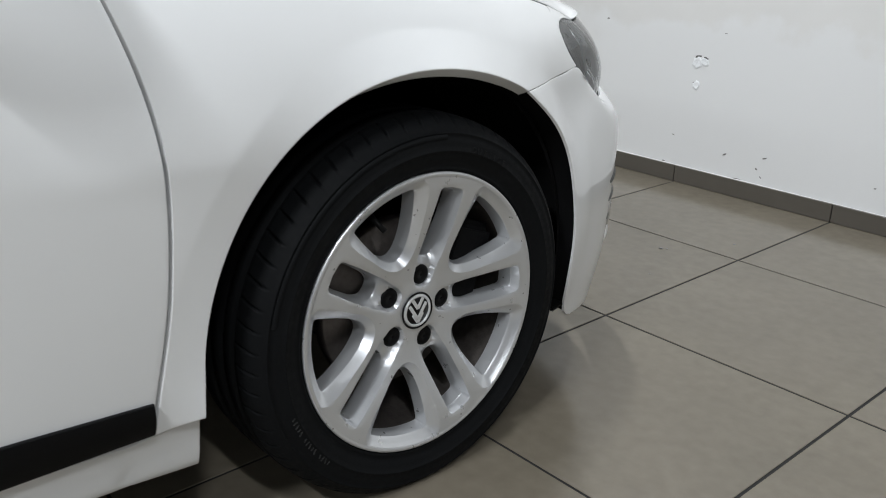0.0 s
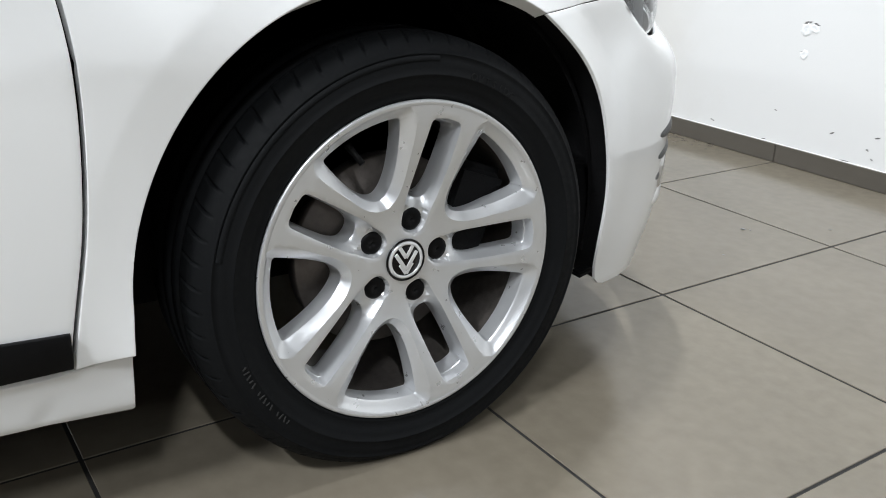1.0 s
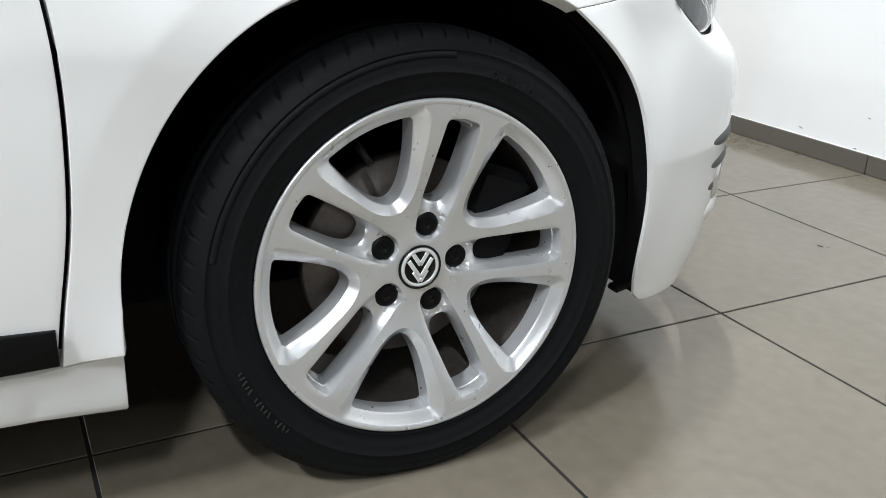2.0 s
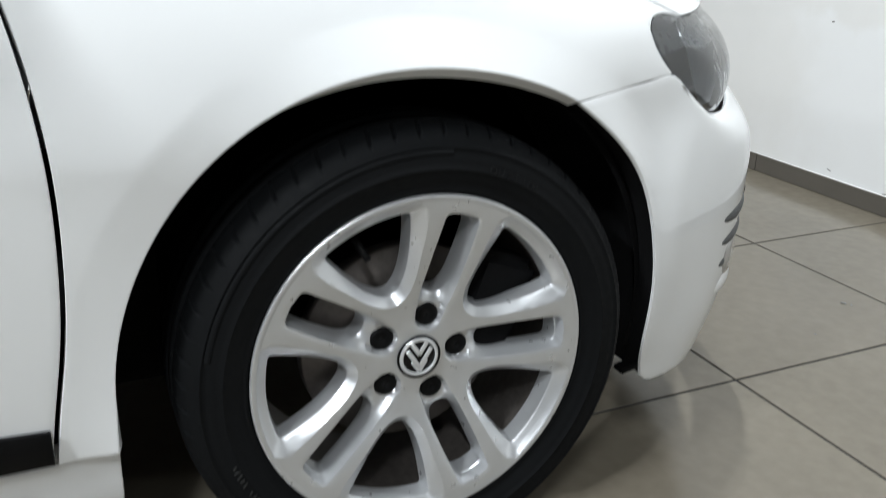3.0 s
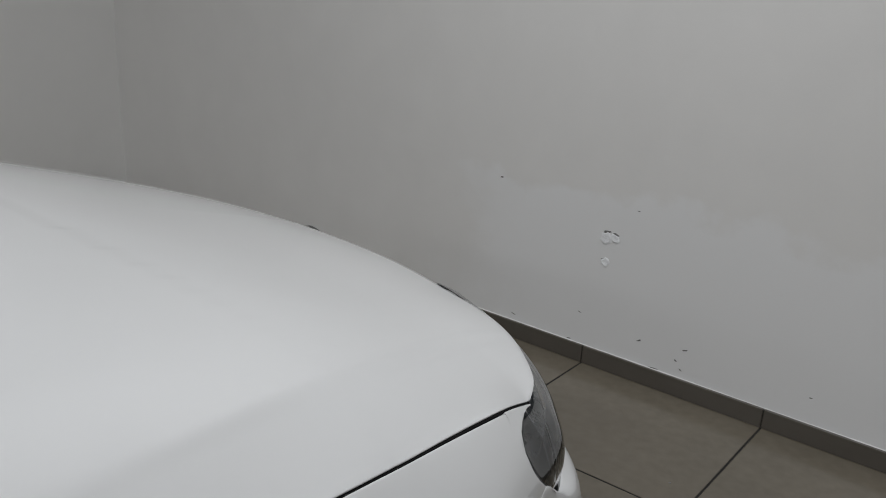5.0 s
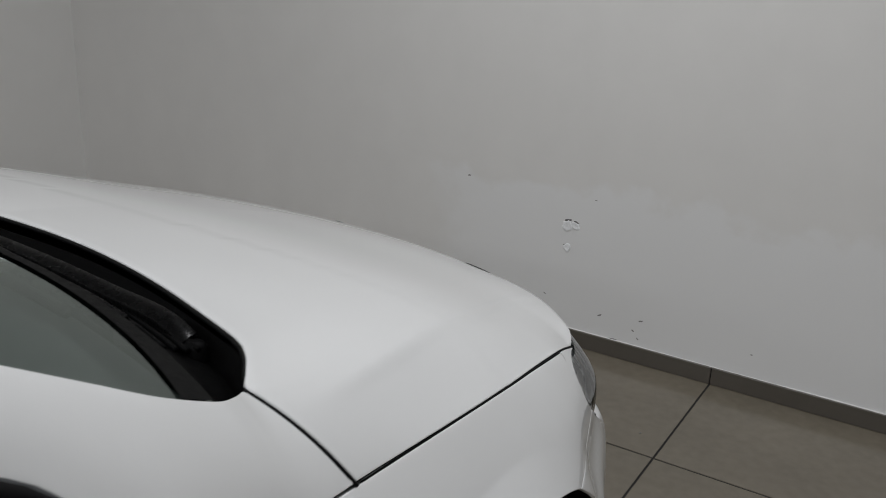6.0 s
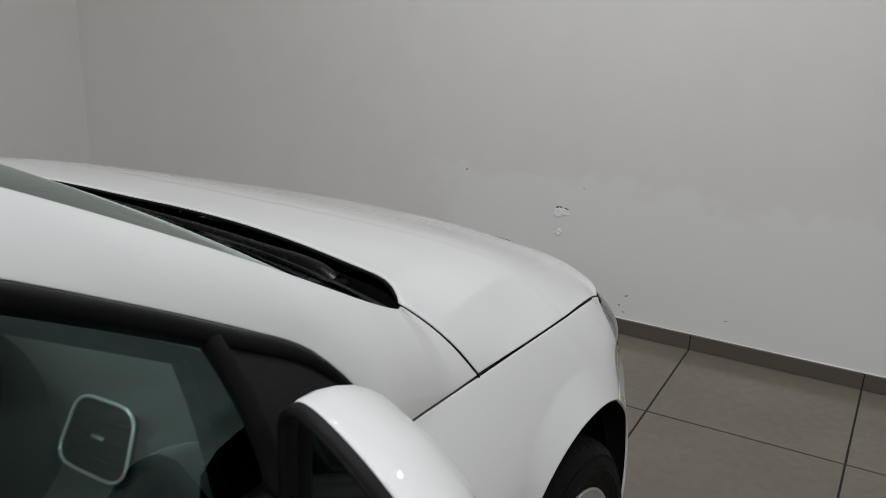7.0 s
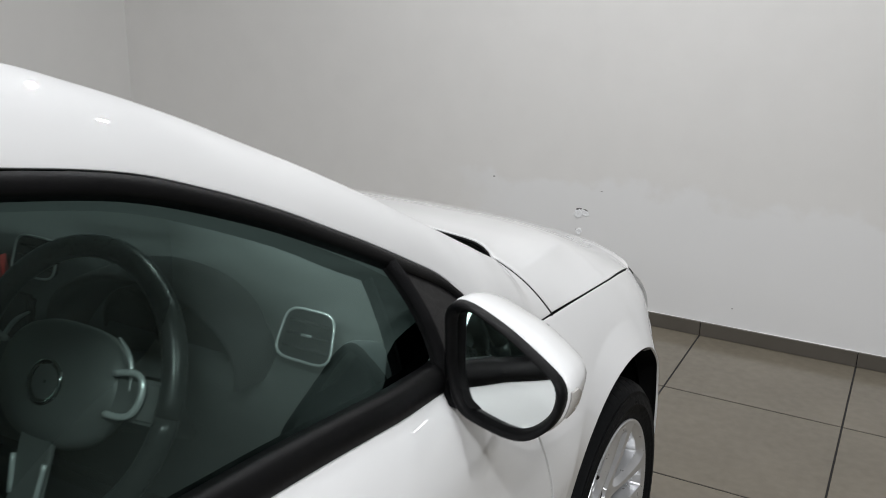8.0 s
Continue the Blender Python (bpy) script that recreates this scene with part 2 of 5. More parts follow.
def block(x0, x1, y0, y1, z0, z1, bevel=0.0, seg=2):
    bm = bmesh.new()
    bmesh.ops.create_cube(bm, size=1)
    for v in bm.verts:
        v.co = Vector(((x0, x1)[v.co.x > 0], (y0, y1)[v.co.y > 0], (z0, z1)[v.co.z > 0]))
    if bevel:
        bmesh.ops.bevel(bm, geom=bm.edges[:], offset=bevel, segments=seg, affect="EDGES")
    return bm


def mirrored(g):
    return np.array(g) * np.array([-1.0, 1, 1])


# ---- room ----
WALL_PAINT = material("wall_paint", (0.725, 0.718, 0.70), rough=0.6, scale=9, vary=0.02, bump=0.12, bump_scale=160, big=0.9)
MIRROR_DARK = material("mirror_dark", (0.07, 0.07, 0.072), rough=0.6, scale=9, vary=0.05, bump=0.1, bump_scale=160)
CEILING_PAINT = material("ceiling_paint", (0.38, 0.38, 0.386), rough=0.9, scale=6, vary=0.02)
GROUT = material("grout", (0.014, 0.013, 0.012), rough=0.9, scale=80, vary=0.2)
TILE = material("porcelain_tile", (0.164, 0.143, 0.110), rough=0.18, spec=0.55, scale=30, vary=0.13, big=3.2, rough_vary=0.015, world=True, pieces=0.03)
SKIRT_TILE = material("skirting_tile", (0.090, 0.080, 0.067), rough=0.38, scale=20, vary=0.06, world=True, pieces=0.03)


def touched_up(m):
    """A cooler, slightly glossier coat over the lower part, with a wandering brushed edge."""
    nt = m.node_tree
    b = nt.nodes["Principled BSDF"]
    base = b.inputs["Base Color"].links[0].from_socket
    geo = nt.nodes.new("ShaderNodeNewGeometry")
    xyz = nt.nodes.new("ShaderNodeSeparateXYZ")
    nt.links.new(geo.outputs["Position"], xyz.inputs[0])
    wander = nt.nodes.new("ShaderNodeTexNoise")
    wander.inputs["Scale"].default_value = 4.2
    wander.inputs["Detail"].default_value = 8
    nt.links.new(geo.outputs["Position"], wander.inputs["Vector"])

    def math_node(op, a, c):
        n = nt.nodes.new("ShaderNodeMath")
        n.operation = op
        for k, q in enumerate((a, c)):
            if isinstance(q, (int, float)):
                n.inputs[k].default_value = q
            else:
                nt.links.new(q, n.inputs[k])
        return n.outputs[0]

    wob = math_node("MULTIPLY", math_node("SUBTRACT", wander.outputs["Fac"], 0.5), 0.35)
    edge = math_node("ADD", math_node("SUBTRACT", 0.56, xyz.outputs["Z"]), wob)
    start = math_node("ADD", math_node("ADD", xyz.outputs["X"], 0.45), math_node("MULTIPLY", wob, 2.0))

    def soft(v, width):
        n = nt.nodes.new("ShaderNodeMapRange")
        n.interpolation_type = "SMOOTHSTEP"
        n.inputs["From Min"].default_value = -width
        n.inputs["From Max"].default_value = width
        nt.links.new(v, n.inputs["Value"])
        return n.outputs["Result"]

    mask = math_node("MULTIPLY", soft(edge, 0.024), soft(start, 0.16))
    mix = nt.nodes.new("ShaderNodeMix")
    mix.data_type = "RGBA"
    mix.inputs[7].default_value = (0.762, 0.762, 0.758, 1)
    nt.links.new(mask, mix.inputs[0])
    nt.links.new(base, mix.inputs[6])
    nt.links.new(mix.outputs[2], b.inputs["Base Color"])
    return m


NORTH_PAINT = touched_up(material("north_wall_paint", (0.722, 0.712, 0.693), rough=0.6, scale=6, vary=0.035, bump=0.12, bump_scale=160, big=0.9))


def wall(name, x0, x1, y0, y1, label, paint=WALL_PAINT):
    return tagged(part(name, block(x0, x1, y0, y1, 0, ROOM_H), paint, None), label, "wall", kind="structure")


wall_north = wall("wall_north", ROOM_X0 - 0.15, ROOM_X1 + 0.15, ROOM_Y1, ROOM_Y1 + 0.15, "white painted showroom wall with scuffs and chipped plaster", NORTH_PAINT)
wall("wall_west", ROOM_X0 - 0.15, ROOM_X0, ROOM_Y0, ROOM_Y1, "white painted showroom wall meeting the corner")
wall("wall_east", ROOM_X1, ROOM_X1 + 0.15, ROOM_Y0, ROOM_Y1, "plain white painted showroom wall")
# unseen end wall, coloured dark so the door mirrors reflect little light
wall("wall_south", ROOM_X0 - 0.15, ROOM_X1 + 0.15, ROOM_Y0 - 0.15, ROOM_Y0, "unseen showroom wall, dark grey to darken what the mirror reflects", MIRROR_DARK)
tagged(part("ceiling", block(ROOM_X0 - 0.15, ROOM_X1 + 0.15, ROOM_Y0 - 0.15, ROOM_Y1 + 0.15, ROOM_H, ROOM_H + 0.1), CEILING_PAINT, None), "plain light grey painted flat ceiling", "ceiling", kind="structure")
floor = tagged(part("floor", block(ROOM_X0 - 0.15, ROOM_X1 + 0.15, ROOM_Y0 - 0.15, ROOM_Y1 + 0.15, -0.15, -0.0016), GROUT, None), "beige porcelain tiled floor with dark grout joints", "floor", kind="structure")

LIT = glowing("light_diffuser", (0.95, 0.975, 1.0), 8.0)
for fx, fy, w, d, share in FITTINGS:
    fitting = tagged(part("ceiling_light", block(fx - w - 0.03, fx + w + 0.03, fy - d - 0.03, fy + d + 0.03, ROOM_H - 0.07, ROOM_H - 0.001, 0.008), WALL_PAINT, None), "white rectangular ceiling light fitting, lit, some added as fill", "ceiling light", "ceiling lights")
    part("diffuser", block(fx - w, fx + w, fy - d, fy + d, ROOM_H - 0.078, ROOM_H - 0.07, 0.002), LIT, fitting, "glowing white diffuser")
    lamp = bpy.data.lights.new("ceiling_lamp", "AREA")
    lamp.shape, lamp.size, lamp.size_y, lamp.energy, lamp.color = "RECTANGLE", 2 * w, 2 * d, LIGHT_POWER * share, (0.95, 0.975, 1.0)
    ob = new("ceiling_lamp", lamp)
    ob.matrix_world = pose(fx, fy, ROOM_H - 0.085)

# ---- marks on the wall ----
def flake(x, z, w, h, depth, seed, mat, name, turn=0.0):
    """A small uneven chip, scuff mark or patch of dent shade lying on the north wall."""
    rng = random.Random(seed)
    n = 18
    rad = [0.75 + 0.4 * rng.random() for _ in range(n)]
    rings = []
    for k, t in ((1.0, 0.0), (0.82, depth), (0.55, depth * 0.55), (0.05, depth * 0.3)):
        ring = []
        for q in range(n):
            a = 2 * math.pi * q / n
            px, pz = 0.75 * w * k * rad[q] * math.cos(a), 0.75 * h * k * rad[q] * math.sin(a)
            c, sn = math.cos(turn), math.sin(turn)
            ring.append((x + px * c - pz * sn, -0.0004 - t, z + px * sn + pz * c))
        rings.append(ring)
    return part(name, sheet(np.array(rings), closed=True), mat, wall_north)


FILLER = material("bare_plaster", (0.86, 0.87, 0.88), rough=0.9, scale=120, vary=0.15, bump=0.6, bump_scale=200)
SCUFF_SHADE = material("dark_scuff_and_shade", (0.19, 0.185, 0.18), rough=0.8, scale=200, vary=0.4)
for x, z, w, h, sd in ((0.034, 0.440, 0.027, 0.030, 3), (0.064, 0.445, 0.023, 0.021, 4), (0.040, 0.360, 0.019, 0.022, 5)):
    flake(x, z, w, h, 0.0022, sd, FILLER, "plaster_chip")
# the first four sit on the chips and paint the dents' shaded upper edges
for x, z, w, h, turn, sd in ((0.035, 0.461, 0.019, 0.006, 0.2, 1), (0.066, 0.459, 0.014, 0.005, -0.2, 2), (0.051, 0.449, 0.006, 0.0035, 0.2, 3), (0.029, 0.369, 0.007, 0.0028, 0.1, 4), (0.187, 0.139, 0.011, 0.0035, 0.5, 5), (0.338, 0.156, 0.011, 0.0035, 0.35, 6), (0.313, 0.114, 0.008, 0.004, -0.5, 7), (0.333, 0.088, 0.008, 0.003, -0.6, 8), (-0.030, 0.170, 0.009, 0.0025, -0.3, 9), (-0.372, 0.554, 0.009, 0.0035, 0.1, 10), (0.131, 0.55, 0.007, 0.002, 0, 11), (0.716, 0.139, 0.006, 0.003, 0.2, 12), (-0.284, 0.085, 0.014, 0.0025, -0.3, 13), (-0.06, 0.066, 0.01, 0.0025, 0.1, 14), (0.245, 0.064, 0.02, 0.002, 0.05, 15)):
    flake(x, z, w, h, 0.0008, sd, SCUFF_SHADE, "scuff_and_dent_shade", turn)

# ---- car body ----
CAR_X, CAR_Y = -0.06, -1.946
car = tagged(new("car"), "white two-door hatchback car parked on the tiled floor", "car")
car.location = (CAR_X, CAR_Y, 0)

ARCH_V, ARCH_Z, ARCH_R, CREASE_R = -0.008, 0.320, 0.368, 0.422
side_profile = curve1([0.10, 0.18, 0.25, 0.35, 0.45, 0.55, 0.65, 0.70, 0.75, 0.80, 0.842, 0.87, 0.90], [0.84, 0.857, 0.872, 0.885, 0.894, 0.900, 0.903, 0.901, 0.887, 0.857, 0.804, 0.77, 0.73])
shoulder_lift = curve1([-3.4, -1.6, -1.1, -0.66, -0.45, -0.2, 1.0], [0.10, 0.135, 0.12, 0.085, 0.035, 0.0, 0.0])
front_taper = curve1([-0.1, 0.1, 0.2, 0.26, 0.318, 0.41, 0.5, 0.6, 0.7], [0, 0, 0.013, 0.030, 0.051, 0.080, 0.108, 0.142, 0.20])
taper_share = curve1([0.1, 0.2, 0.4, 0.52, 0.62, 0.8], [0.10, 0.15, 0.38, 0.68, 1.0, 1.0])
rear_taper = curve1([-3.4, -2.9, -2.5, -2.0, -1.0], [0.12, 0.05, 0.015, 0.0, 0.0])


seam_u = curve1([-0.45, -0.354, -0.254, -0.154, -0.054, 0.046, 0.146, 0.246, 0.346, 0.396, 0.466], [0.805, 0.804, 0.804, 0.803, 0.802, 0.799, 0.793, 0.783, 0.769, 0.760, 0.747])
seam_z = curve1([-0.45, -0.354, -0.254, -0.154, -0.054, 0.046, 0.146, 0.246, 0.346, 0.396, 0.466], [0.861, 0.853, 0.844, 0.835, 0.825, 0.813, 0.799, 0.784, 0.763, 0.749, 0.724])


def arch_radius(deg):
    """The front arch is fuller ahead of the wheel."""
    deg = np.asarray(deg, float)
    return ARCH_R + 0.022 * np.exp(-(((deg - 40) / 26) ** 2)) + 0.005 * np.exp(-(((deg - 125) / 30) ** 2))


lip_u = curve1([-20, 0, 17, 31, 54, 66, 85, 120, 150, 180], [0.868, 0.875, 0.879, 0.882, 0.888, 0.892, 0.896, 0.897, 0.893, 0.886])


wing_flat = curve1([-0.9, -0.70, -0.42, 0.15, 0.34, 0.5], [0, 0, 1, 1, 0, 0])


def side_u(v, z, flare=True):
    """Half width of the body at v (forwards from the front axle) and height z."""
    v, z = np.asarray(v, float), np.asarray(z, float)

    def plain(v, z):
        lift = shoulder_lift(v) * np.clip((z - 0.3) / 0.5, 0, 1)
        u = side_profile(z - lift) - front_taper(v) * taper_share(z) - rear_taper(v)
        w = np.clip(v, -0.45, 0.466)
        zs = seam_z(w)
        at_seam = side_profile(zs - shoulder_lift(w)) - front_taper(w) * taper_share(zs)
        k = np.clip((z - 0.60) / (zs - 0.60), 0, 1.3)
        u = u + (seam_u(w) - at_seam) * k * k * np.clip(1 + (v + 0.45) / 0.35, 0, 1)
        foot_u = side_profile(0.60) - front_taper(w) * taper_share(0.60)
        return u + (foot_u + (seam_u(w) - foot_u) * k**1.7 - u) * np.where(z > 0.60, wing_flat(v), 0)

    u = plain(v, z)
    if flare:
        for ax in (ARCH_V, -2.578):
            d = np.hypot(v - ax, z - ARCH_Z)
            d = d - (arch_radius(np.degrees(np.arctan2(z - ARCH_Z, v - ax))) - ARCH_R if ax > -1 else 0)
            k = np.where(d < CREASE_R, CREASE_R / np.maximum(d, 0.05), 1.0)
            turn = np.where((v < ax) & (z < ARCH_Z), 180.0, np.degrees(np.arctan2(z - ARCH_Z, v - ax)))
            share = np.maximum(CREASE_R - d, 0) / (CREASE_R - ARCH_R)
            at_crease = plain(ax + (v - ax) * k, ARCH_Z + (z - ARCH_Z) * k)
            ring = at_crease + (lip_u(turn) - at_crease if ax > -1 else 0.005) * share
            u = np.where((d < CREASE_R) & (z > 0.2), ring, u)
    return u


def on_side(vz):
    vz = np.asarray(vz, float)
    return np.concatenate([side_u(vz[..., 0], vz[..., 1])[..., None], vz], axis=-1)


bonnet_mid = curve1([-0.25, -0.075, 0.1, 0.3, 0.5, 0.65, 0.74], [0.942, 0.932, 0.909, 0.865, 0.809, 0.763, 0.735])


def both_sides(name, grid, mat, parent, label="", **kw):
    part(name, sheet(grid, **kw), mat, parent, label)
    return part(name, sheet(mirrored(grid), **kw), mat, parent, label)


# roof pillar: sections across it, from the wing's seam or the window surround up to the screen's edge
SURROUND = [(0.8032, -0.436, 0.8608), (0.787, -0.451, 0.896), (0.770, -0.486, 0.949), (0.749, -0.524, 0.991), (0.735, -0.593, 1.032), (0.721, -0.677, 1.077), (0.707, -0.748, 1.113), (0.693, -0.83, 1.153), (0.675, -0.92, 1.191), (0.659, -1.01, 1.222), (0.644, -1.1, 1.240), (0.629, -1.25, 1.261), (0.615, -1.5, 1.270), (0.60, -1.8, 1.255), (0.585, -2.2, 1.215)]
GLASS_EDGE = [(0.738, -0.33, 0.966), (0.735, -0.385, 0.993), (0.717, -0.45, 1.03), (0.697, -0.52, 1.07), (0.674, -0.63, 1.129), (0.65, -0.73, 1.180), (0.63, -0.80, 1.214), (0.606, -0.90, 1.261), (0.585, -1.0, 1.301), (0.565, -1.08, 1.328), (0.555, -1.25, 1.350), (0.545, -1.5, 1.358), (0.535, -1.8, 1.347), (0.52, -2.2, 1.307)]
low_path = [(0.8035, -0.20, 0.8405), (0.8035, -0.222, 0.8422), (0.804, -0.30, 0.8490), (0.8040, -0.37, 0.8553)] + SURROUND
high_path = [(0.690, -0.20, 0.936), (0.697, -0.24, 0.942), (0.714, -0.275, 0.9455), (0.7285, -0.301, 0.9545)] + GLASS_EDGE
low_u, low_z = (curve1([-p[1] for p in low_path], [p[k] for p in low_path]) for k in (0, 2))
high_u, high_z = (curve1([-p[1] for p in high_path], [p[k] for p in high_path]) for k in (0, 2))


def pillar_point(v, t):
    """A point on the pillar's skin: t runs from its lower to its upper edge."""
    a, b = np.array([low_u(-v), low_z(-v)]), np.array([high_u(-v), high_z(-v)])
    d = b - a
    c = (a + b) / 2 + np.array([d[1], -d[0]]) * 0.20
    q = a * (1 - t) ** 2 + 2 * c * t * (1 - t) + b * t * t
    return (q[0], v, q[1])


def screen_seam(v):
    """How far up the section at v the joint with the bonnet runs."""
    return min(1.0, max(0.0, (-0.2140 - v) / 0.0605)) ** 1.12


# bonnet: rear edge, then rows forward to the nose
REAR = spline([(0, -0.075, 0.938), (0.165, -0.083, 0.941), (0.31, -0.103, 0.943), (0.463, -0.140, 0.945), (0.59, -0.1825, 0.948), (0.657, -0.2135, 0.95), (0.694, -0.249, 0.949)], 24)
REAR_SIDE = np.array([pillar_point(v, screen_seam(v)) for v in np.linspace(-0.2745, -0.2143, 10)]) + np.array([0.0, 0.0060, 0.0005])
rear_row = np.concatenate([REAR, REAR_SIDE])
FRONT = spline([(0, 0.745, 0.731), (0.165, 0.738, 0.7305), (0.31, 0.716, 0.7305), (0.45, 0.676, 0.731), (0.55, 0.642, 0.732), (0.635, 0.594, 0.732), (0.695, 0.543, 0.730), (0.728, 0.506, 0.727), (0.747, 0.468, 0.722)], 34)


def ease(s, v, w=0.03):
    """Where along the seam a point of the bonnet takes its edge from: the seam's end is eased off away from the edge."""
    soft, k = 0.468 - w * np.log1p(np.exp((0.468 - v) / w)), np.minimum(s, 1.0) ** 6
    return soft * (1 - k) + np.minimum(v, 0.468) * k


crease_share = curve1([-0.25, -0.21, -0.075, 0.03, 0.09, 0.20, 0.40], [0.930, 0.927, 0.906, 0.8875, 0.879, 0.869, 0.855])


def bonnet_point(s, v):
    """Height of the bonnet at the share s of the seam's half width."""
    zc, ze = bonnet_mid(v), seam_z(ease(s, v))
    w = np.clip((v + 0.25) / 1.0, 0, 1)
    p = 12 - 8.0 * w

    def across(q):
        return (1 - 0.35 * w) * q**p + 0.35 * w * q**2

    # a crease runs forward from the screen's corner; outside it the panel falls in one plane
    sc = crease_share(v)
    g = across(sc)
    f = np.clip((s - sc) / 0.036 + 0.5, 0, 1)
    f = f * f * (3 - 2 * f)
    flat = (g + (1 - g) * (s - sc) / (1 - sc)) * f + across(s) * (1 - f)
    k = np.clip((0.30 - v) / 0.28, 0, 1)
    k = k * k * (3 - 2 * k)
    return zc - (zc - ze) * (across(s) * (1 - k) + flat * k)


BREAK = 0.14


def closer(row, n):
    """The same row of points with more of them."""
    k = np.arange(len(row))
    return np.stack([curve1(k, row[:, c])(np.linspace(0, len(row) - 1, n)) for c in range(3)], 1)


def bonnet_grid(rows=56, cols=100):
    g = np.zeros((rows, cols, 3))
    back_row, nose_row = closer(rear_row, cols), closer(FRONT, cols)
    for j in range(cols):
        a, b = back_row[j], nose_row[j]
        for i, t in enumerate(np.linspace(0, 1, rows)):
            v = a[1] * (1 - t) + b[1] * t
            ea, eb = a[0] / seam_u(a[1]), b[0] / 0.747
            s = min(1.0, ea * (1 - t) + eb * t)
            ue = seam_u(ease(s, v))
            u = s * ue
            z = bonnet_point(s, v)
            lo = (1 - t) ** 7
            du = a[0] - min(1.0, ea) * seam_u(a[1])
            if v > BREAK:
                # one even bend from here to the nose
                t0 = (BREAK - a[1]) / (b[1] - a[1])
                s0 = min(1.0, ea * (1 - t0) + eb * t0)
                z0, z1 = bonnet_point(s0, BREAK - 0.02), bonnet_point(s0, BREAK)
                m0 = float(z1 - z0) / 0.02
                q = (b[2] - z1 - m0 * (b[1] - BREAK)) / (b[1] - BREAK) ** 2
                bent = z1 + m0 * (v - BREAK) + q * (v - BREAK) ** 2 - 0.0060 * math.sin(math.pi * (v - BREAK) / (b[1] - BREAK)) ** 2
                k = s**24
                z = bent * (1 - k) + (z + (b[2] - bonnet_point(min(1.0, eb), b[1])) * t**2) * k
            else:
                z += (a[2] - bonnet_point(min(1.0, ea), a[1])) * lo
            g[i, j] = (u + du * lo, v, z)
    return g


half = bonnet_grid()
whole = np.concatenate([mirrored(half[:, :0:-1]), half], axis=1)
bonnet = part("bonnet", sheet(whole, hem=0.004, r=0.0016), WHITE_PAINT, car, "smooth white bonnet panel")

# rear seal and added black strips along the wings give the joints their shade
seal = rear_row + np.array([0.0, -0.0015, -0.0052])
for sx in (1, -1):
    part("bonnet_seal", tube(seal * np.array([sx, 1, 1]), 0.0032, 8), BLACK_PLASTIC, car, "black rubber bonnet seal that also darkens the joint")
    vs = np.linspace(-0.20, 0.462, 40)
    gap = np.stack([sx * (seam_u(vs) - 0.001), vs, seam_z(vs) - 0.0052], 1)
    part("wing_gap_shade", tube(gap, 0.0030, 6), LINER_BLACK, car, "black strip added to darken the wing joint")

# front wing round the wheel arch
def arch_line(a0, a1, n, ax=ARCH_V, r=ARCH_R):
    deg = np.linspace(a0, a1, n)
    th, rr = np.radians(deg), arch_radius(deg) - ARCH_R + r
    return np.stack([ax + rr * np.cos(th), ARCH_Z + rr * np.sin(th)], 1)


DOOR_EDGE = spline([(-0.449, 0.257), (-0.44, 0.32), (-0.423, 0.42), (-0.416, 0.5), (-0.414, 0.58), (-0.419, 0.66), (-0.43, 0.73), (-0.447, 0.80), (-0.462, 0.852)], 60)
lip = np.concatenate([spline([(-0.379, 0.2625), (-0.378, 0.29), (-0.376, 0.320)], 8)[:-1], arch_line(180, 55.8, 64)])
top_v = np.linspace(-0.449, 0.372, 66)
drop = [(0.3718, z) for z in np.linspace(float(seam_z(0.372)) - 0.0032, 0.7145, 8)]
outer = np.concatenate([np.stack([np.interp(np.linspace(0, 1, 52), np.linspace(0, 1, 60), DOOR_EDGE[:, k]) + (0.0040, 0)[k] for k in (0, 1)], 1)[:-1],
                        np.c_[top_v, seam_z(top_v) - 0.0022 + 0.0007 * np.clip((-0.15 - top_v) / 0.1, 0, 1) - 0.0020 * np.clip((top_v - 0.1) / 0.25, 0, 1)], drop[1:-1], spline([(0.3702, 0.712), (0.3725, 0.699), (0.388, 0.6705), (0.408, 0.6505)], 20)])
length = np.r_[0, np.cumsum(np.linalg.norm(np.diff(outer, axis=0), axis=1))] / np.linalg.norm(np.diff(outer, axis=0), axis=1).sum()
lip = spline(lip, at=length)
wing = ribbon(lip, outer, 40, onto=on_side, power=1.2)
first = 51 + len(top_v) - 1
tip_rows = slice(first, first + 8)
open_edge = np.ones(len(outer), bool)
open_edge[first + 1 : first + 7] = False
prong_v = np.linspace(0.3718, 0.460, 26)
prong_lo = np.interp(prong_v, [0.3718, 0.376, 0.386, 0.404, 0.422, 0.442, 0.462], [0.7125, 0.7200, 0.7265, 0.7292, 0.7290, 0.7262, 0.7205])
share = (wing[tip_rows, -1, 2] - wing[first + 7, -1, 2]) / (wing[first, -1, 2] - wing[first + 7, -1, 2])
prong_hi = np.maximum(seam_z(prong_v) - 0.0032, prong_lo + 0.0012)
prong = on_side(np.stack([np.c_[prong_v, prong_lo * (1 - k) + prong_hi * k] for k in share], 1))
prong[0] = wing[tip_rows, -1]
for sx in (1, -1):
    k = np.array([sx, 1, 1])
    bm = bmesh.new()
    bm.from_mesh(sheet(wing * k, hem=0.02, r=0.002, keep=open_edge))
    bm.from_mesh(sheet(prong * k, hem=0.012, r=0.0012, sides=(0, 1, 1, 1)))
    bmesh.ops.remove_doubles(bm, verts=bm.verts[:], dist=0.0004)
    bmesh.ops.recalc_face_normals(bm, faces=bm.faces[:])
    part("front_wing", bm, WHITE_PAINT, car, "white front wing over the wheel arch")

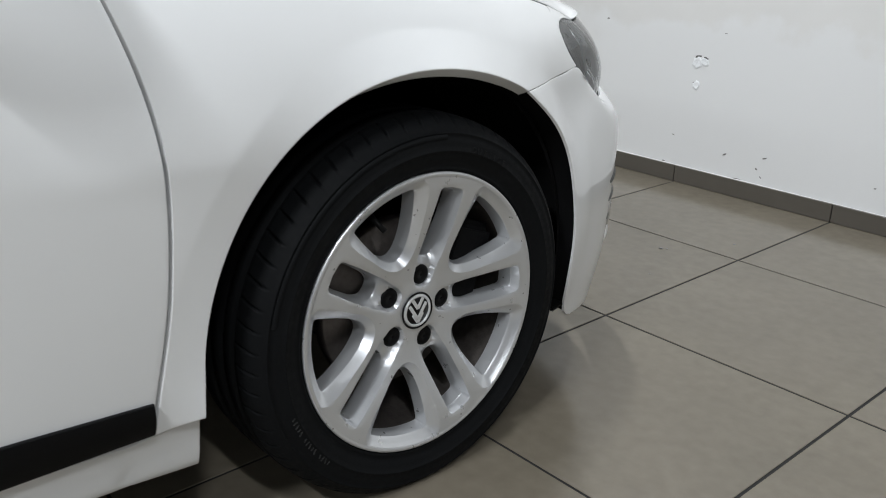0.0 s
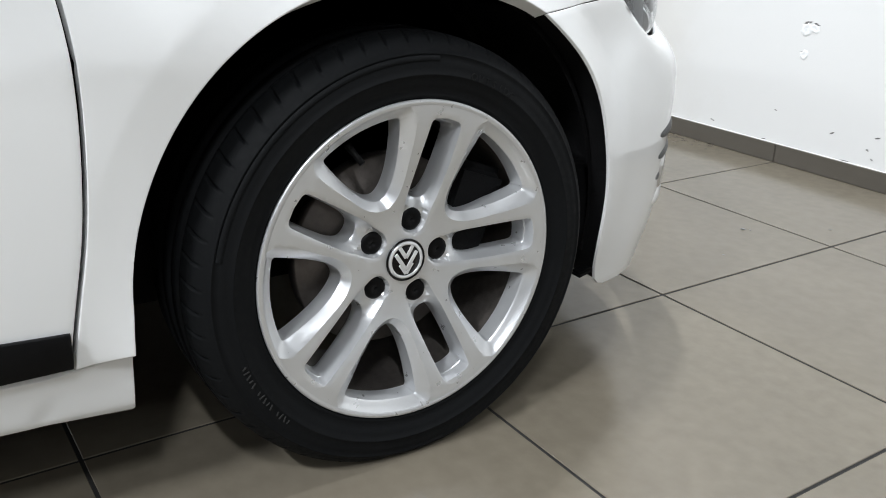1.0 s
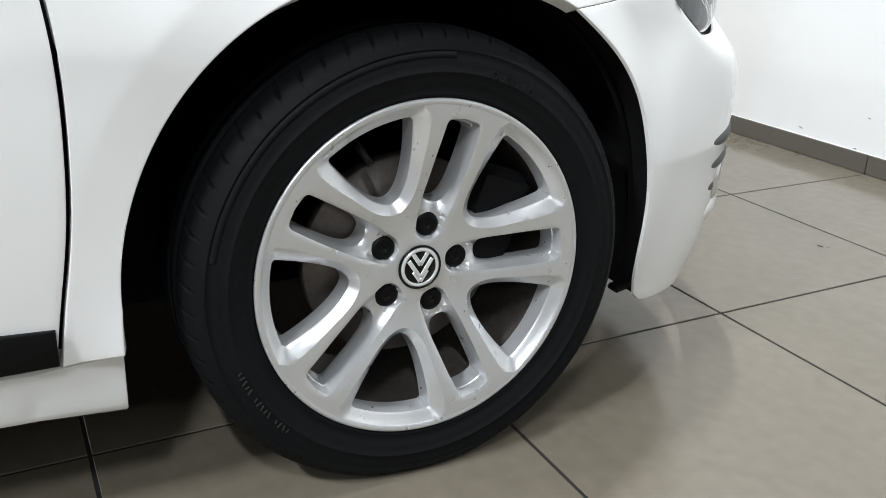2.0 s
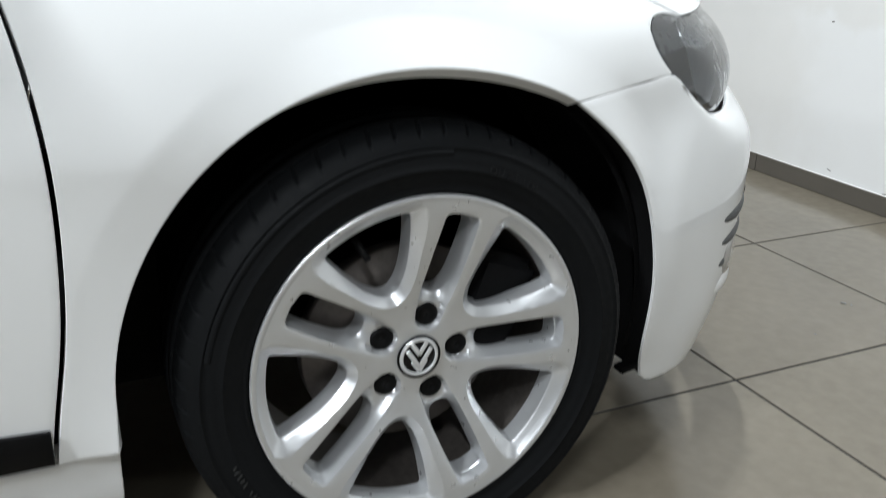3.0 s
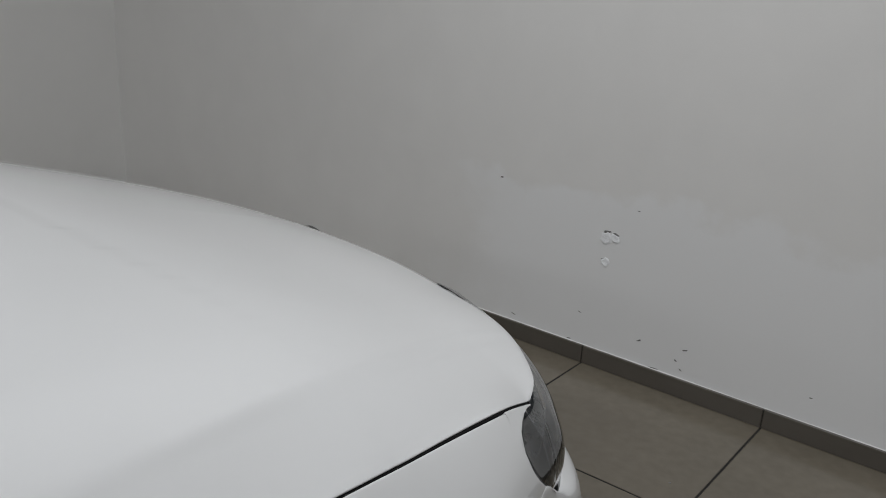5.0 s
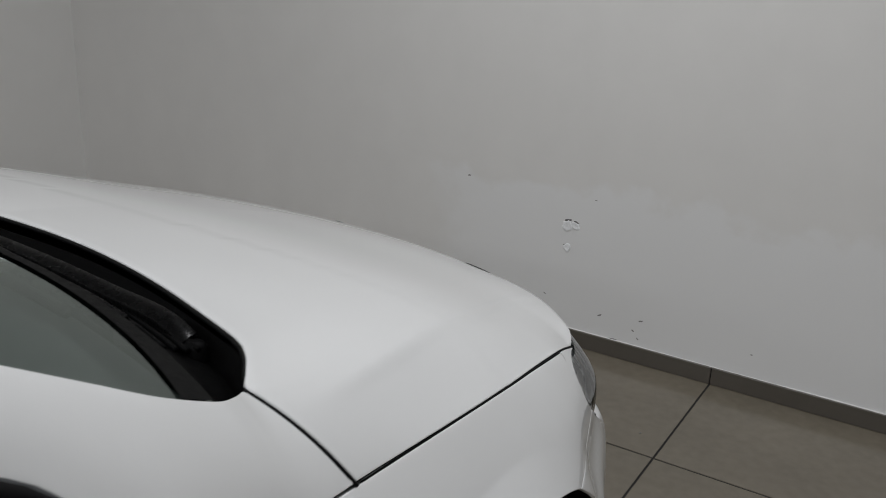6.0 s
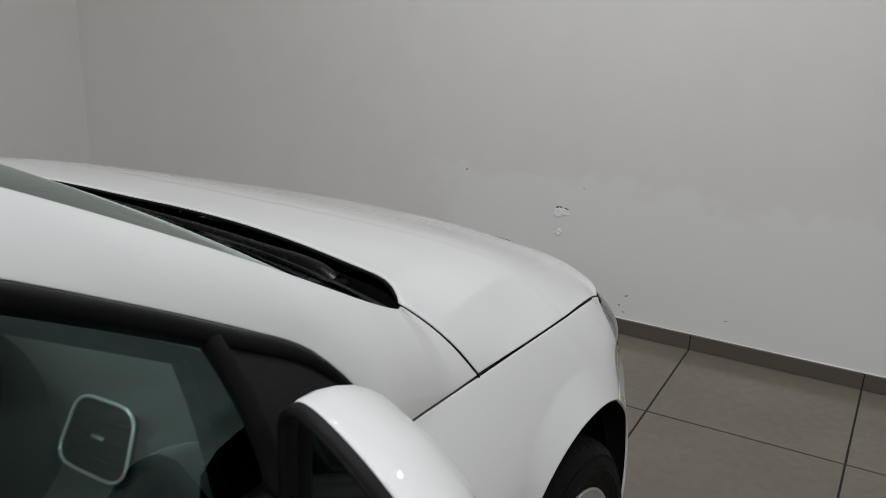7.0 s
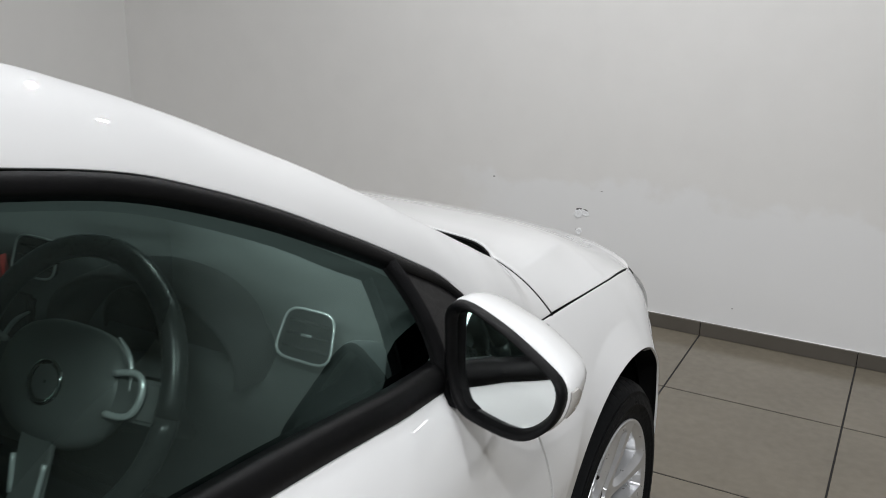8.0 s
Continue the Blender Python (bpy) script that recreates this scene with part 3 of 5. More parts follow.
# door skin
belt_z = curve1([-1.7, -1.04, -0.66, -0.55, -0.45], [0.965, 0.936, 0.896, 0.88, 0.860])
rows = []
for f in np.linspace(0, 1, 40):
    e = spline([(-0.449, 0.262), (-0.44, 0.32), (-0.423, 0.42), (-0.416, 0.5), (-0.414, 0.58), (-0.419, 0.66), (-0.43, 0.73), (-0.447, 0.80), (-0.462, 0.852)], at=[f])[0]
    back = -1.66 - 0.05 * f
    vs = (e[0] - 0.001) + (back - e[0]) * np.linspace(0, 1, 40) ** 1.3
    zb = belt_z(vs)
    z = 0.262 + (zb - 0.262) * f
    rows.append(np.stack([side_u(vs, z), vs, z], 1))
both_sides("door", np.array(rows), WHITE_PAINT, car, "white front door skin", hem=0.02, r=0.002)

# black rub strip along the door foot
rub = []
for f in np.linspace(0, 1, 8):
    vs = np.linspace(-0.4475, -1.66, 30)
    z = 0.262 + 0.047 * f + 0.012 * np.clip((-0.44 - vs) / 0.2, 0, 1) * f
    rub.append(np.stack([side_u(vs, z) + 0.006 + 0.004 * math.sin(f * math.pi), vs, z], 1))
both_sides("rub_strip", np.array(rub), BLACK_PLASTIC, car, "black plastic strip", hem=0.01, r=0.002)

# sill
sill = []
for f, (z, du) in zip(range(9), [(0.246, -0.004), (0.236, -0.007), (0.215, -0.006), (0.205, -0.0055), (0.192, -0.005), (0.185, -0.0058), (0.178, -0.007), (0.171, -0.016), (0.169, -0.10)]):
    vs = np.concatenate([np.linspace(-0.378, -0.56, 40), np.linspace(-0.56, -2.2, 24)[1:]])
    dent = 0.004 * np.exp(-(((vs + 0.481) / 0.013) ** 2) - ((z - 0.192) / 0.014) ** 2)
    lift = 0.0125 * np.clip((vs + 0.475) / 0.095, 0, 1) * np.clip((z - 0.19) / 0.056, -0.3, 1)
    sill.append(np.stack([side_profile(z) + du - dent, vs, z + lift + 0.012 * np.clip((-0.38 - vs) / 0.3, 0, 1)], 1))
both_sides("sill", np.array(sill), WHITE_PAINT, car, "white painted sill with a small dent", hem=0.03, r=0.002, flip=True)

# bumper skin: plan curves at several heights, from the wheel arch round to the nose
LEVELS = [
    (0.175, [(0.846, 0.384), (0.838, 0.44), (0.785, 0.54), (0.61, 0.685), (0.3, 0.775), (0, 0.80)]),
    (0.24, [(0.860, 0.372), (0.845, 0.44), (0.79, 0.56), (0.61, 0.712), (0.3, 0.81), (0, 0.835)]),
    (0.33, [(0.876, 0.374), (0.850, 0.44), (0.79, 0.575), (0.62, 0.73), (0.3, 0.835), (0, 0.86)]),
    (0.43, [(0.888, 0.362), (0.850, 0.44), (0.789, 0.582), (0.63, 0.735), (0.3, 0.845), (0, 0.875)]),
    (0.52, [(0.892, 0.329), (0.846, 0.42), (0.782, 0.585), (0.63, 0.73), (0.3, 0.845), (0, 0.875)]),
]
TOP_EDGE = spline([(float(side_u(v, z)), v, z) for v, z in ((0.2085, 0.6362), (0.255, 0.6395), (0.312, 0.6432), (0.37, 0.6470), (0.411, 0.6482))] + [(0.803, 0.455, 0.609), (0.778, 0.520, 0.5785), (0.744, 0.575, 0.5765), (0.692, 0.624, 0.587), (0.58, 0.698, 0.610), (0.42, 0.752, 0.65), (0.3, 0.782, 0.665), (0, 0.805, 0.672)], 80)
plan = [np.c_[spline(pts, 80), np.full(80, z)] for z, pts in LEVELS[:5]]
net = np.array([spline([p[j] for p in plan] + [TOP_EDGE[j]], 40) for j in range(80)])
near = np.clip((0.44 + 0.045 * np.clip((net[..., 2] - 0.5) / 0.08, 0, 1) - net[..., 1]) / 0.08, 0, 1)
near = near * near * (3 - 2 * near)
net[..., 0] = net[..., 0] * (1 - near) + side_u(net[..., 1], np.maximum(net[..., 2], 0.205)) * near - 0.05 * near * np.maximum(0.205 - net[..., 2], 0)
corner_lift = np.exp(-(((net[..., 1] - 0.370) / 0.020) ** 2)) * np.clip((0.26 - net[..., 2]) / 0.085, 0, 1) ** 1.5
net[..., 2] += 0.026 * corner_lift
bump_whole = np.concatenate([net, mirrored(net[-2::-1])], axis=0)
part("front_bumper", sheet(bump_whole, hem=0.005, r=0.0015), WHITE_PAINT, car, "white front bumper skin")

# ---- glasshouse ----
stations = np.concatenate([np.linspace(-0.2150, -0.277, 16), np.linspace(-0.281, -0.42, 26)[1:], np.linspace(-0.42, -2.18, 110)[1:]])
pillar = np.array([[pillar_point(v, t) for t in np.linspace(0, 1, 16) * max(screen_seam(v), 0.02)] for v in stations])
both_sides("roof_pillar", pillar, WHITE_PAINT, car, "white roof pillar", hem=0.005, r=0.0015)

roof_edge = spline(GLASS_EDGE[9:], 30)
roof = []
for e, rise in zip(roof_edge, 0.004 + 0.036 * np.sin(np.clip(np.linspace(0, 3, 30), 0, 1) * math.pi / 2)):
    s = np.linspace(0, 1, 20)
    roof.append(np.stack([e[0] * s - 0.003 * s, e[1] + 0.10 * (1 - s**2), e[2] + rise * (1 - s**2.2)], 1))
roof = np.array(roof)
part("roof", sheet(np.concatenate([mirrored(roof[:, :0:-1]), roof], axis=1), hem=0.012, flip=False), WHITE_PAINT, car, "white roof panel")

# windscreen and the black scuttle in front of it
edge_r = spline(GLASS_EDGE[0:10], 26)
edge_r[:, 0] -= 0.006
edge_r[:, 2] -= 0.004
mid = np.stack([0 * edge_r[:, 0], edge_r[:, 1] + np.linspace(0.150, 0.10, 26), edge_r[:, 2] + np.linspace(-0.012, 0.002, 26)], 1)
ws = []
for e, c in zip(edge_r, mid):
    s = np.linspace(-1, 1, 41)[:, None]
    ws.append(np.c_[e[0] * s, c[1] + (e[1] - c[1]) * np.abs(s) ** 2.2, c[2] + (e[2] - c[2]) * np.abs(s) ** 2.0])
ws = np.array(ws)
screen = part("windscreen", sheet(ws, flip=True), SCREEN_GLASS, car, "green tinted windscreen")
screen.visible_shadow = False
band = []
for share in np.linspace(0, 1, 6):
    row = share * (0.75 + 0.4 * np.abs(np.linspace(-1, 1, 41)) ** 6)
    i = row.astype(int)
    band.append(ws[i, np.arange(41)] * (1 - (row - i))[:, None] + ws[i + 1, np.arange(41)] * (row - i)[:, None] + np.array([0, 0.001, 0.0025]))
part("screen_border", sheet(np.array(band), flip=True), SCUTTLE_BLACK, screen, "black windscreen border")
scuttle = []
a = np.concatenate([mirrored(REAR[:0:-1]), REAR])
a = np.concatenate([[(-0.735, -0.325, 0.962)], a, [(0.735, -0.325, 0.962)]])
a = spline(a, 41)
b = ws[0] + np.array([0, -0.015, 0.0])
scuttle_front, scuttle_back = a, b
for t, dz in zip(np.linspace(0, 1, 12), [-0.03, -0.045, -0.05, -0.046, -0.04, -0.035, -0.03, -0.022, -0.014, -0.006, 0.002, 0.003]):
    scuttle.append(a * (1 - t) + b * t + np.array([0, 0.012 * (1 - t), dz]))
part("scuttle_panel", sheet(np.array(scuttle), flip=False), SCUTTLE_BLACK, car, "black plastic scuttle panel")

# ---- underbody ----
part("underbody", block(-0.6, 0.6, -3.1, 0.66, 0.19, 0.27, 0.02), LINER_BLACK, car, "dark underbody")
part("engine_bay", block(-0.6, 0.6, -0.15, 0.60, 0.27, 0.66, 0.03), LINER_BLACK, car, "dark engine bay")
for sx in (-1, 1):
    part("floor_pan", block(min(sx * 0.55, sx * 0.82), max(sx * 0.55, sx * 0.82), -2.15, -0.42, 0.19, 0.25, 0.01), LINER_BLACK, car, "dark floor pan")

# ---- wheel arch liners ----
for ax in (ARCH_V, -2.578):
    prof = [(0.374, 0.836), (0.384, 0.832), (0.392, 0.82), (0.392, 0.62), (0.38, 0.60), (0.05, 0.60)]
    for sx in (1, -1):
        g = []
        for r, x in prof:
            th = np.linspace(math.radians(-12), math.radians(192), 48)
            g.append(np.stack([0 * th + sx * x, ax + r * np.cos(th), ARCH_Z + r * np.sin(th)], 1))
        part("arch_liner", sheet(np.array(g)), LINER_BLACK, car, "black moulded arch liner")


for sx in (1, -1):
    edge = net[0] * np.array([sx, 1, 1])
    inward = edge * np.array([0, 1, 1]) + np.array([sx * 0.62, 0, 0])
    g = ribbon(edge + np.array([-0.006 * sx, 0.003, 0]), inward + np.array([0, 0.003, 0]), 6)
    part("bumper_liner", sheet(g), LINER_BLACK, car, "black moulded bumper liner")

for sx in (1, -1):
    clip = block(-0.012, 0.012, -0.016, 0.016, -0.005, 0.005, 0.003, 2)
    part("bumper_clip", clip, BLACK_PLASTIC, car, "black bumper clip").matrix_local = pose(sx * 0.842, 0.362, 0.207, 12, 0, 0)

# ---- wheels ----
SLOT_ANGLE = 76.0
rim_depth = curve1([0.0, 0.05, 0.08, 0.10, 0.15, 0.20, 0.2225, 0.2275], [0.0625, 0.0625, 0.0660, 0.0705, 0.0815, 0.0897, 0.0915, 0.0920])


def even(points, step):
    """The same polyline cut into nearly equal steps."""
    p = np.array(points, float)
    d = np.r_[0, np.cumsum(np.linalg.norm(np.diff(p, axis=0), axis=1))]
    t = np.linspace(0, d[-1], max(3, int(d[-1] / step) + 1))
    return np.stack([np.interp(t, d, p[:, k]) for k in (0, 1)], 1)


def both_halves(half):
    """Close a half outline (from the axis to the axis) by its mirror image across the axis."""
    half = np.array(half)
    return np.concatenate([half, half[-2:0:-1] * np.array([1, -1])])


def hull_gap(p, loop):
    """Distance of points from a closed outline, negative inside it."""
    a, d = loop, np.roll(loop, -1, 0) - loop
    w = p[:, None] - a[None]
    t = np.clip((w * d).sum(2) / (d * d).sum(1), 0, 1)
    gap = np.sqrt(((w - t[..., None] * d) ** 2).sum(2).min(1))
    x, y = p[:, 0][:, None], p[:, 1][:, None]
    y0, y1 = a[:, 1], np.roll(a[:, 1], -1)
    cross = ((y0 > y) != (y1 > y)) & (x < a[:, 0] + (y - y0) * d[:, 0] / np.where(np.abs(y1 - y0) < 1e-12, 1e-12, y1 - y0))
    return np.where(cross.sum(1) % 2 == 1, -gap, gap)


def cut_corner(p, reach):
    """Round the corners of an open polyline."""
    p, out = np.array(p, float), []
    for k in range(len(p)):
        if k in (0, len(p) - 1) or reach[k] == 0:
            out.append(p[k][None])
            continue
        i, o = p[k - 1] - p[k], p[k + 1] - p[k]
        i, o = i / np.linalg.norm(i) * reach[k], o / np.linalg.norm(o) * reach[k]
        t = np.linspace(0, 1, 9)[:, None]
        out.append((p[k] + i) * (1 - t) ** 2 + 2 * p[k] * t * (1 - t) + (p[k] + o) * t * t)
    return np.concatenate(out)


# outlines in one spoke pair's own plane: x outwards along the middle of its slot
SLOT_RIM = even(both_halves(even(cut_corner([(0.0385, 0), (0.0395, 0.0112), (0.050, 0.0192), (0.068, 0.0208), (0.092, 0.0240), (0.150, 0.0250), (0.2035, 0.0240), (0.2065, 0)], [0, 0.006, 0.007, 0.008, 0.012, 0.015, 0.009, 0]), 0.0020)), 0.0022)
SLOT_HOLE = even(both_halves(even(cut_corner([(0.0860, 0), (0.0875, 0.0130), (0.108, 0.0212), (0.150, 0.0226), (0.2005, 0.0216), (0.2030, 0)], [0, 0.009, 0.012, 0.01, 0.008, 0]), 0.0020)), 0.0022)
side_y = np.linspace(0, 0.0600, 34)
side_x = 0.0965 + 0.094 * (side_y / 0.0585) ** 1.85
cap_a = np.linspace(math.asin(0.0600 / 0.2085), 0, 16)
corner_k = side_x < 0.2085 * np.cos(cap_a[0]) - 0.001
win_half = cut_corner(np.concatenate([np.c_[side_x, side_y][corner_k], [(0.2085 * math.cos(cap_a[0]), 0.2085 * math.sin(cap_a[0]))], np.c_[0.2085 * np.cos(cap_a), 0.2085 * np.sin(cap_a)][1:]]), [0] * int(corner_k.sum()) + [0.0035] + [0] * 15)
WINDOW = even(both_halves(even(win_half, 0.0022)), 0.0024)


def turned(p, deg):
    c, q = math.cos(math.radians(deg)), math.sin(math.radians(deg))
    return np.stack([p[:, 0] * c - p[:, 1] * q, p[:, 0] * q + p[:, 1] * c], 1)


def smooth01(t):
    t = np.clip(t, 0, 1)
    return t * t * (3 - 2 * t)


def flank_width(r):
    return 0.0105 + 0.0075 * smooth01((r - 0.14) / 0.07)


def sector_gaps(p):
    """For points of the wheel's plane, distances from slot rim, slot hole and window, and the place along the slot."""
    r, a = np.hypot(p[:, 0], p[:, 1]), np.degrees(np.arctan2(p[:, 1], p[:, 0]))
    f = (a + 36) % 72 - 36
    q = np.stack([r * np.cos(np.radians(f)), r * np.sin(np.radians(f))], 1)
    g = (a % 72) - 36
    w = np.stack([r * np.cos(np.radians(g)), r * np.sin(np.radians(g))], 1)
    return r, q[:, 0], hull_gap(q, SLOT_RIM), hull_gap(q, SLOT_HOLE), hull_gap(w, WINDOW)


def face_depth(p):
    """Depth of the alloy face: flat arms with a sharp ridge, flanks falling to the windows, deep slots that run into the bolt pockets."""
    r, x, rim, hole, win = sector_gaps(p)
    fall = 0.0115 * np.clip(1 - np.maximum(win, 0) / flank_width(r), 0, 1) * smooth01((0.2232 - r) / 0.0035)
    fall = fall + 0.0012 * np.clip(1 - np.abs(rim) / 0.0022, 0, 1) ** 2 * (rim > 0)
    inside, outside = np.maximum(-rim, 0), np.maximum(hole, 0)
    t = inside / np.maximum(inside + outside, 1e-6)
    well = 0.0105 * smooth01(inside / 0.0035) * smooth01((0.080 - x) / 0.007)
    drop = np.where(rim < 0, np.maximum(0.0012 + 0.0165 * t**0.8, well), 0)
    return rim_depth(r) - fall - drop


def alloy_face():
    """The face as one sheet laid out between its outlines, with the openings' walls drawn inwards."""
    loops, pts, edges = [], [], []

    def put(line, closed):
        k = len(pts)
        pts.extend(map(tuple, line))
        edges.extend((k + i, k + i + 1) for i in range(len(line) - 1))
        if closed:
            edges.append((k + len(line) - 1, k))
        loops.append(line)

    for n in range(5):
        for line in (SLOT_RIM, SLOT_HOLE):
            put(turned(line, 72 * n), True)
        put(turned(WINDOW, 72 * n + 36), True)
        # the ridge along each arm
        p = WINDOW
        d = np.roll(p, -1, 0) - np.roll(p, 1, 0)
        nrm = np.stack([d[:, 1], -d[:, 0]], 1) / np.linalg.norm(d, axis=1)[:, None]
        if hull_gap(p[:1] + nrm[:1] * 0.002, WINDOW)[0] < 0:
            nrm = -nrm
        side = np.hypot(p[:, 0], p[:, 1]) < 0.2020
        ridge = p + nrm * flank_width(np.hypot(p[:, 0], p[:, 1]) + 0.006)[:, None]
        start = int(np.argmax(side & ~np.roll(side, 1)))
        order = [(start + i) % len(p) for i in range(int(side.sum()))]
        ridge = ridge[order]
        ridge = ridge[np.hypot(ridge[:, 0], ridge[:, 1]) < 0.2160]
        gap = sector_gaps(turned(ridge, 36))[2]
        keep = gap > 0.0012
        runs = np.split(np.arange(len(ridge)), np.flatnonzero(np.diff(keep.astype(int))) + 1)
        for run in runs:
            if keep[run[0]] and len(run) > 3:
                put(turned(even(ridge[run], 0.0026), 72 * n + 36), False)
    for rr, count in ((0.027, 60), (0.2225, 240)):
        th = np.linspace(0, 2 * math.pi, count, endpoint=False)
        put(np.stack([rr * np.cos(th), rr * np.sin(th)], 1), True)
    fixed = np.concatenate(loops)
    free = []
    for k, rr in enumerate(np.arange(0.0305, 0.2205, 0.0036)):
        count = int(2 * math.pi * rr / 0.0042)
        th = np.linspace(0, 2 * math.pi, count, endpoint=False) + 0.37 * k
        free.append(np.stack([rr * np.cos(th), rr * np.sin(th)], 1))
    free = np.concatenate(free)
    far = np.array([np.min((fixed[:, 0] - q[0]) ** 2 + (fixed[:, 1] - q[1]) ** 2) > 0.0019**2 for q in free])
    r, x, rim, hole, win = sector_gaps(free)
    free = free[far & (win > 0) & (hole > 0)]
    out = delaunay_2d_cdt([Vector(q) for q in pts + [tuple(q) for q in free]], edges, [], 0, 1e-7)
    flat = np.array([tuple(v) for v in out[0]])
    tris = np.array([f for f in out[2] if len(f) == 3])
    mid = flat[tris].mean(1)
    r, x, rim, hole, win = sector_gaps(mid)
    tris = tris[(win > 0) & (hole > 0) & (r > 0.0268) & (r < 0.2226)]
    depth = face_depth(flat)
    world_ = turned(flat, SLOT_ANGLE)
    bm = bmesh.new()
    vs = [bm.verts.new((depth[i], world_[i, 0], world_[i, 1])) for i in range(len(flat))]
    for t in tris:
        bm.faces.new([vs[k] for k in t])
    bmesh.ops.delete(bm, geom=[v for v in bm.verts if not v.link_faces], context="VERTS")
    rims = [e for e in bm.edges if e.is_boundary and all(0.04 < math.hypot(v.co.y, v.co.z) < 0.2215 for v in e.verts)]
    centre = {}
    for n in range(5):
        for rr, off in ((0.150, 0.0), (0.163, 36.0)):
            a = math.radians(SLOT_ANGLE + 72 * n + off)
            centre[(n, off)] = Vector((0, rr * math.cos(a), rr * math.sin(a)))
    for into, down in ((0.010, 0.0012), (0.022, 0.013), (0.012, 0.012)):
        res = bmesh.ops.extrude_edge_only(bm, edges=rims)
        for v in (q for q in res["geom"] if isinstance(q, bmesh.types.BMVert)):
            flat_co = Vector((0, v.co.y, v.co.z))
            near_ = min(centre.values(), key=lambda c: (c - flat_co).length)
            step = (near_ - flat_co) * into * 2
            v.co += Vector((-down, step.y, step.z))
        rims = [q for q in res["geom"] if isinstance(q, bmesh.types.BMEdge)]
    bmesh.ops.recalc_face_normals(bm, faces=bm.faces[:])
    if sum(f.normal.x * f.calc_area() for f in bm.faces) < 0:
        bmesh.ops.reverse_faces(bm, faces=bm.faces[:])
    for f in bm.faces:
        f.smooth = True
    for e in bm.edges:
        if len(e.link_faces) == 2 and e.calc_face_angle() > math.radians(24):
            e.smooth = False
    return bm


def tyre_mesh():
    prof = [(0.2262, 0.074), (0.2270, 0.086), (0.2300, 0.0945), (0.2335, 0.0985), (0.2360, 0.0985), (0.2385, 0.0975), (0.2460, 0.1015), (0.2540, 0.1045), (0.2620, 0.1062), (0.2625, 0.1069), (0.2645, 0.1071), (0.2650, 0.1065), (0.2740, 0.1066), (0.2820, 0.1052), (0.2900, 0.1020), (0.2905, 0.1028), (0.2925, 0.1022), (0.2930, 0.1010), (0.2990, 0.0965), (0.3050, 0.0910), (0.3095, 0.0850), (0.3125, 0.0780), (0.3148, 0.0690), (0.3160, 0.0600), (0.3165, 0.0560), (0.3090, 0.0550), (0.3090, 0.0470), (0.3170, 0.0460), (0.3175, 0.0250), (0.3100, 0.0240), (0.3100, 0.0140), (0.3177, 0.0130), (0.3177, -0.012), (0.3100, -0.013), (0.3100, -0.023), (0.3175, -0.024), (0.3170, -0.048), (0.3150, -0.075), (0.3060, -0.100), (0.29, -0.115), (0.262, -0.122), (0.235, -0.112), (0.226, -0.100)]
    pr = np.array(prof)
    pr[:, 1] -= 0.008
    pr[:, 0] = np.where(pr[:, 0] > 0.25, 0.25 + (pr[:, 0] - 0.25) * 0.945, pr[:, 0])
    turns = 60
    frac = np.array([0.0, 0.03, 0.13, 0.16, 0.22, 0.55, 0.95])
    th = np.radians(np.concatenate([(np.arange(turns)[:, None] + frac[None, :]).ravel()]) * 360 / turns)
    slot = np.tile([0, 1, 1, 0, 0, 0, 0], turns)
    g = np.zeros((len(pr), len(th), 3))
    for i, (r, x) in enumerate(pr):
        sip = 0.0060 if (0.0500 < x < 0.0715 and r > 0.309) else 0.0045 if (x > 0.06 and 0.304 < r < 0.3135) else 0.0
        lean = np.radians(1.6) * (x - 0.06) / 0.03
        rr = r - sip * slot
        g[i] = np.stack([0 * th + x, rr * np.cos(th + lean), rr * np.sin(th + lean)], 1)
    me_grid = g
    low = me_grid[..., 2] < -0.2975
    me_grid[..., 2] = np.where(low, -0.2975 + (me_grid[..., 2] + 0.2975) * 0.08, me_grid[..., 2])
    return sheet(me_grid, closed=True)


BADGE_BARS = [(sy * y, z, -sy * 33, long, wide) for sy in (1, -1) for y, z, long, wide in ((0.0052, 0.0120, 0.0200, 0.0058), (0.0085, -0.0015, 0.0310, 0.0058), (0.0052, -0.0125, 0.0180, 0.0050))]


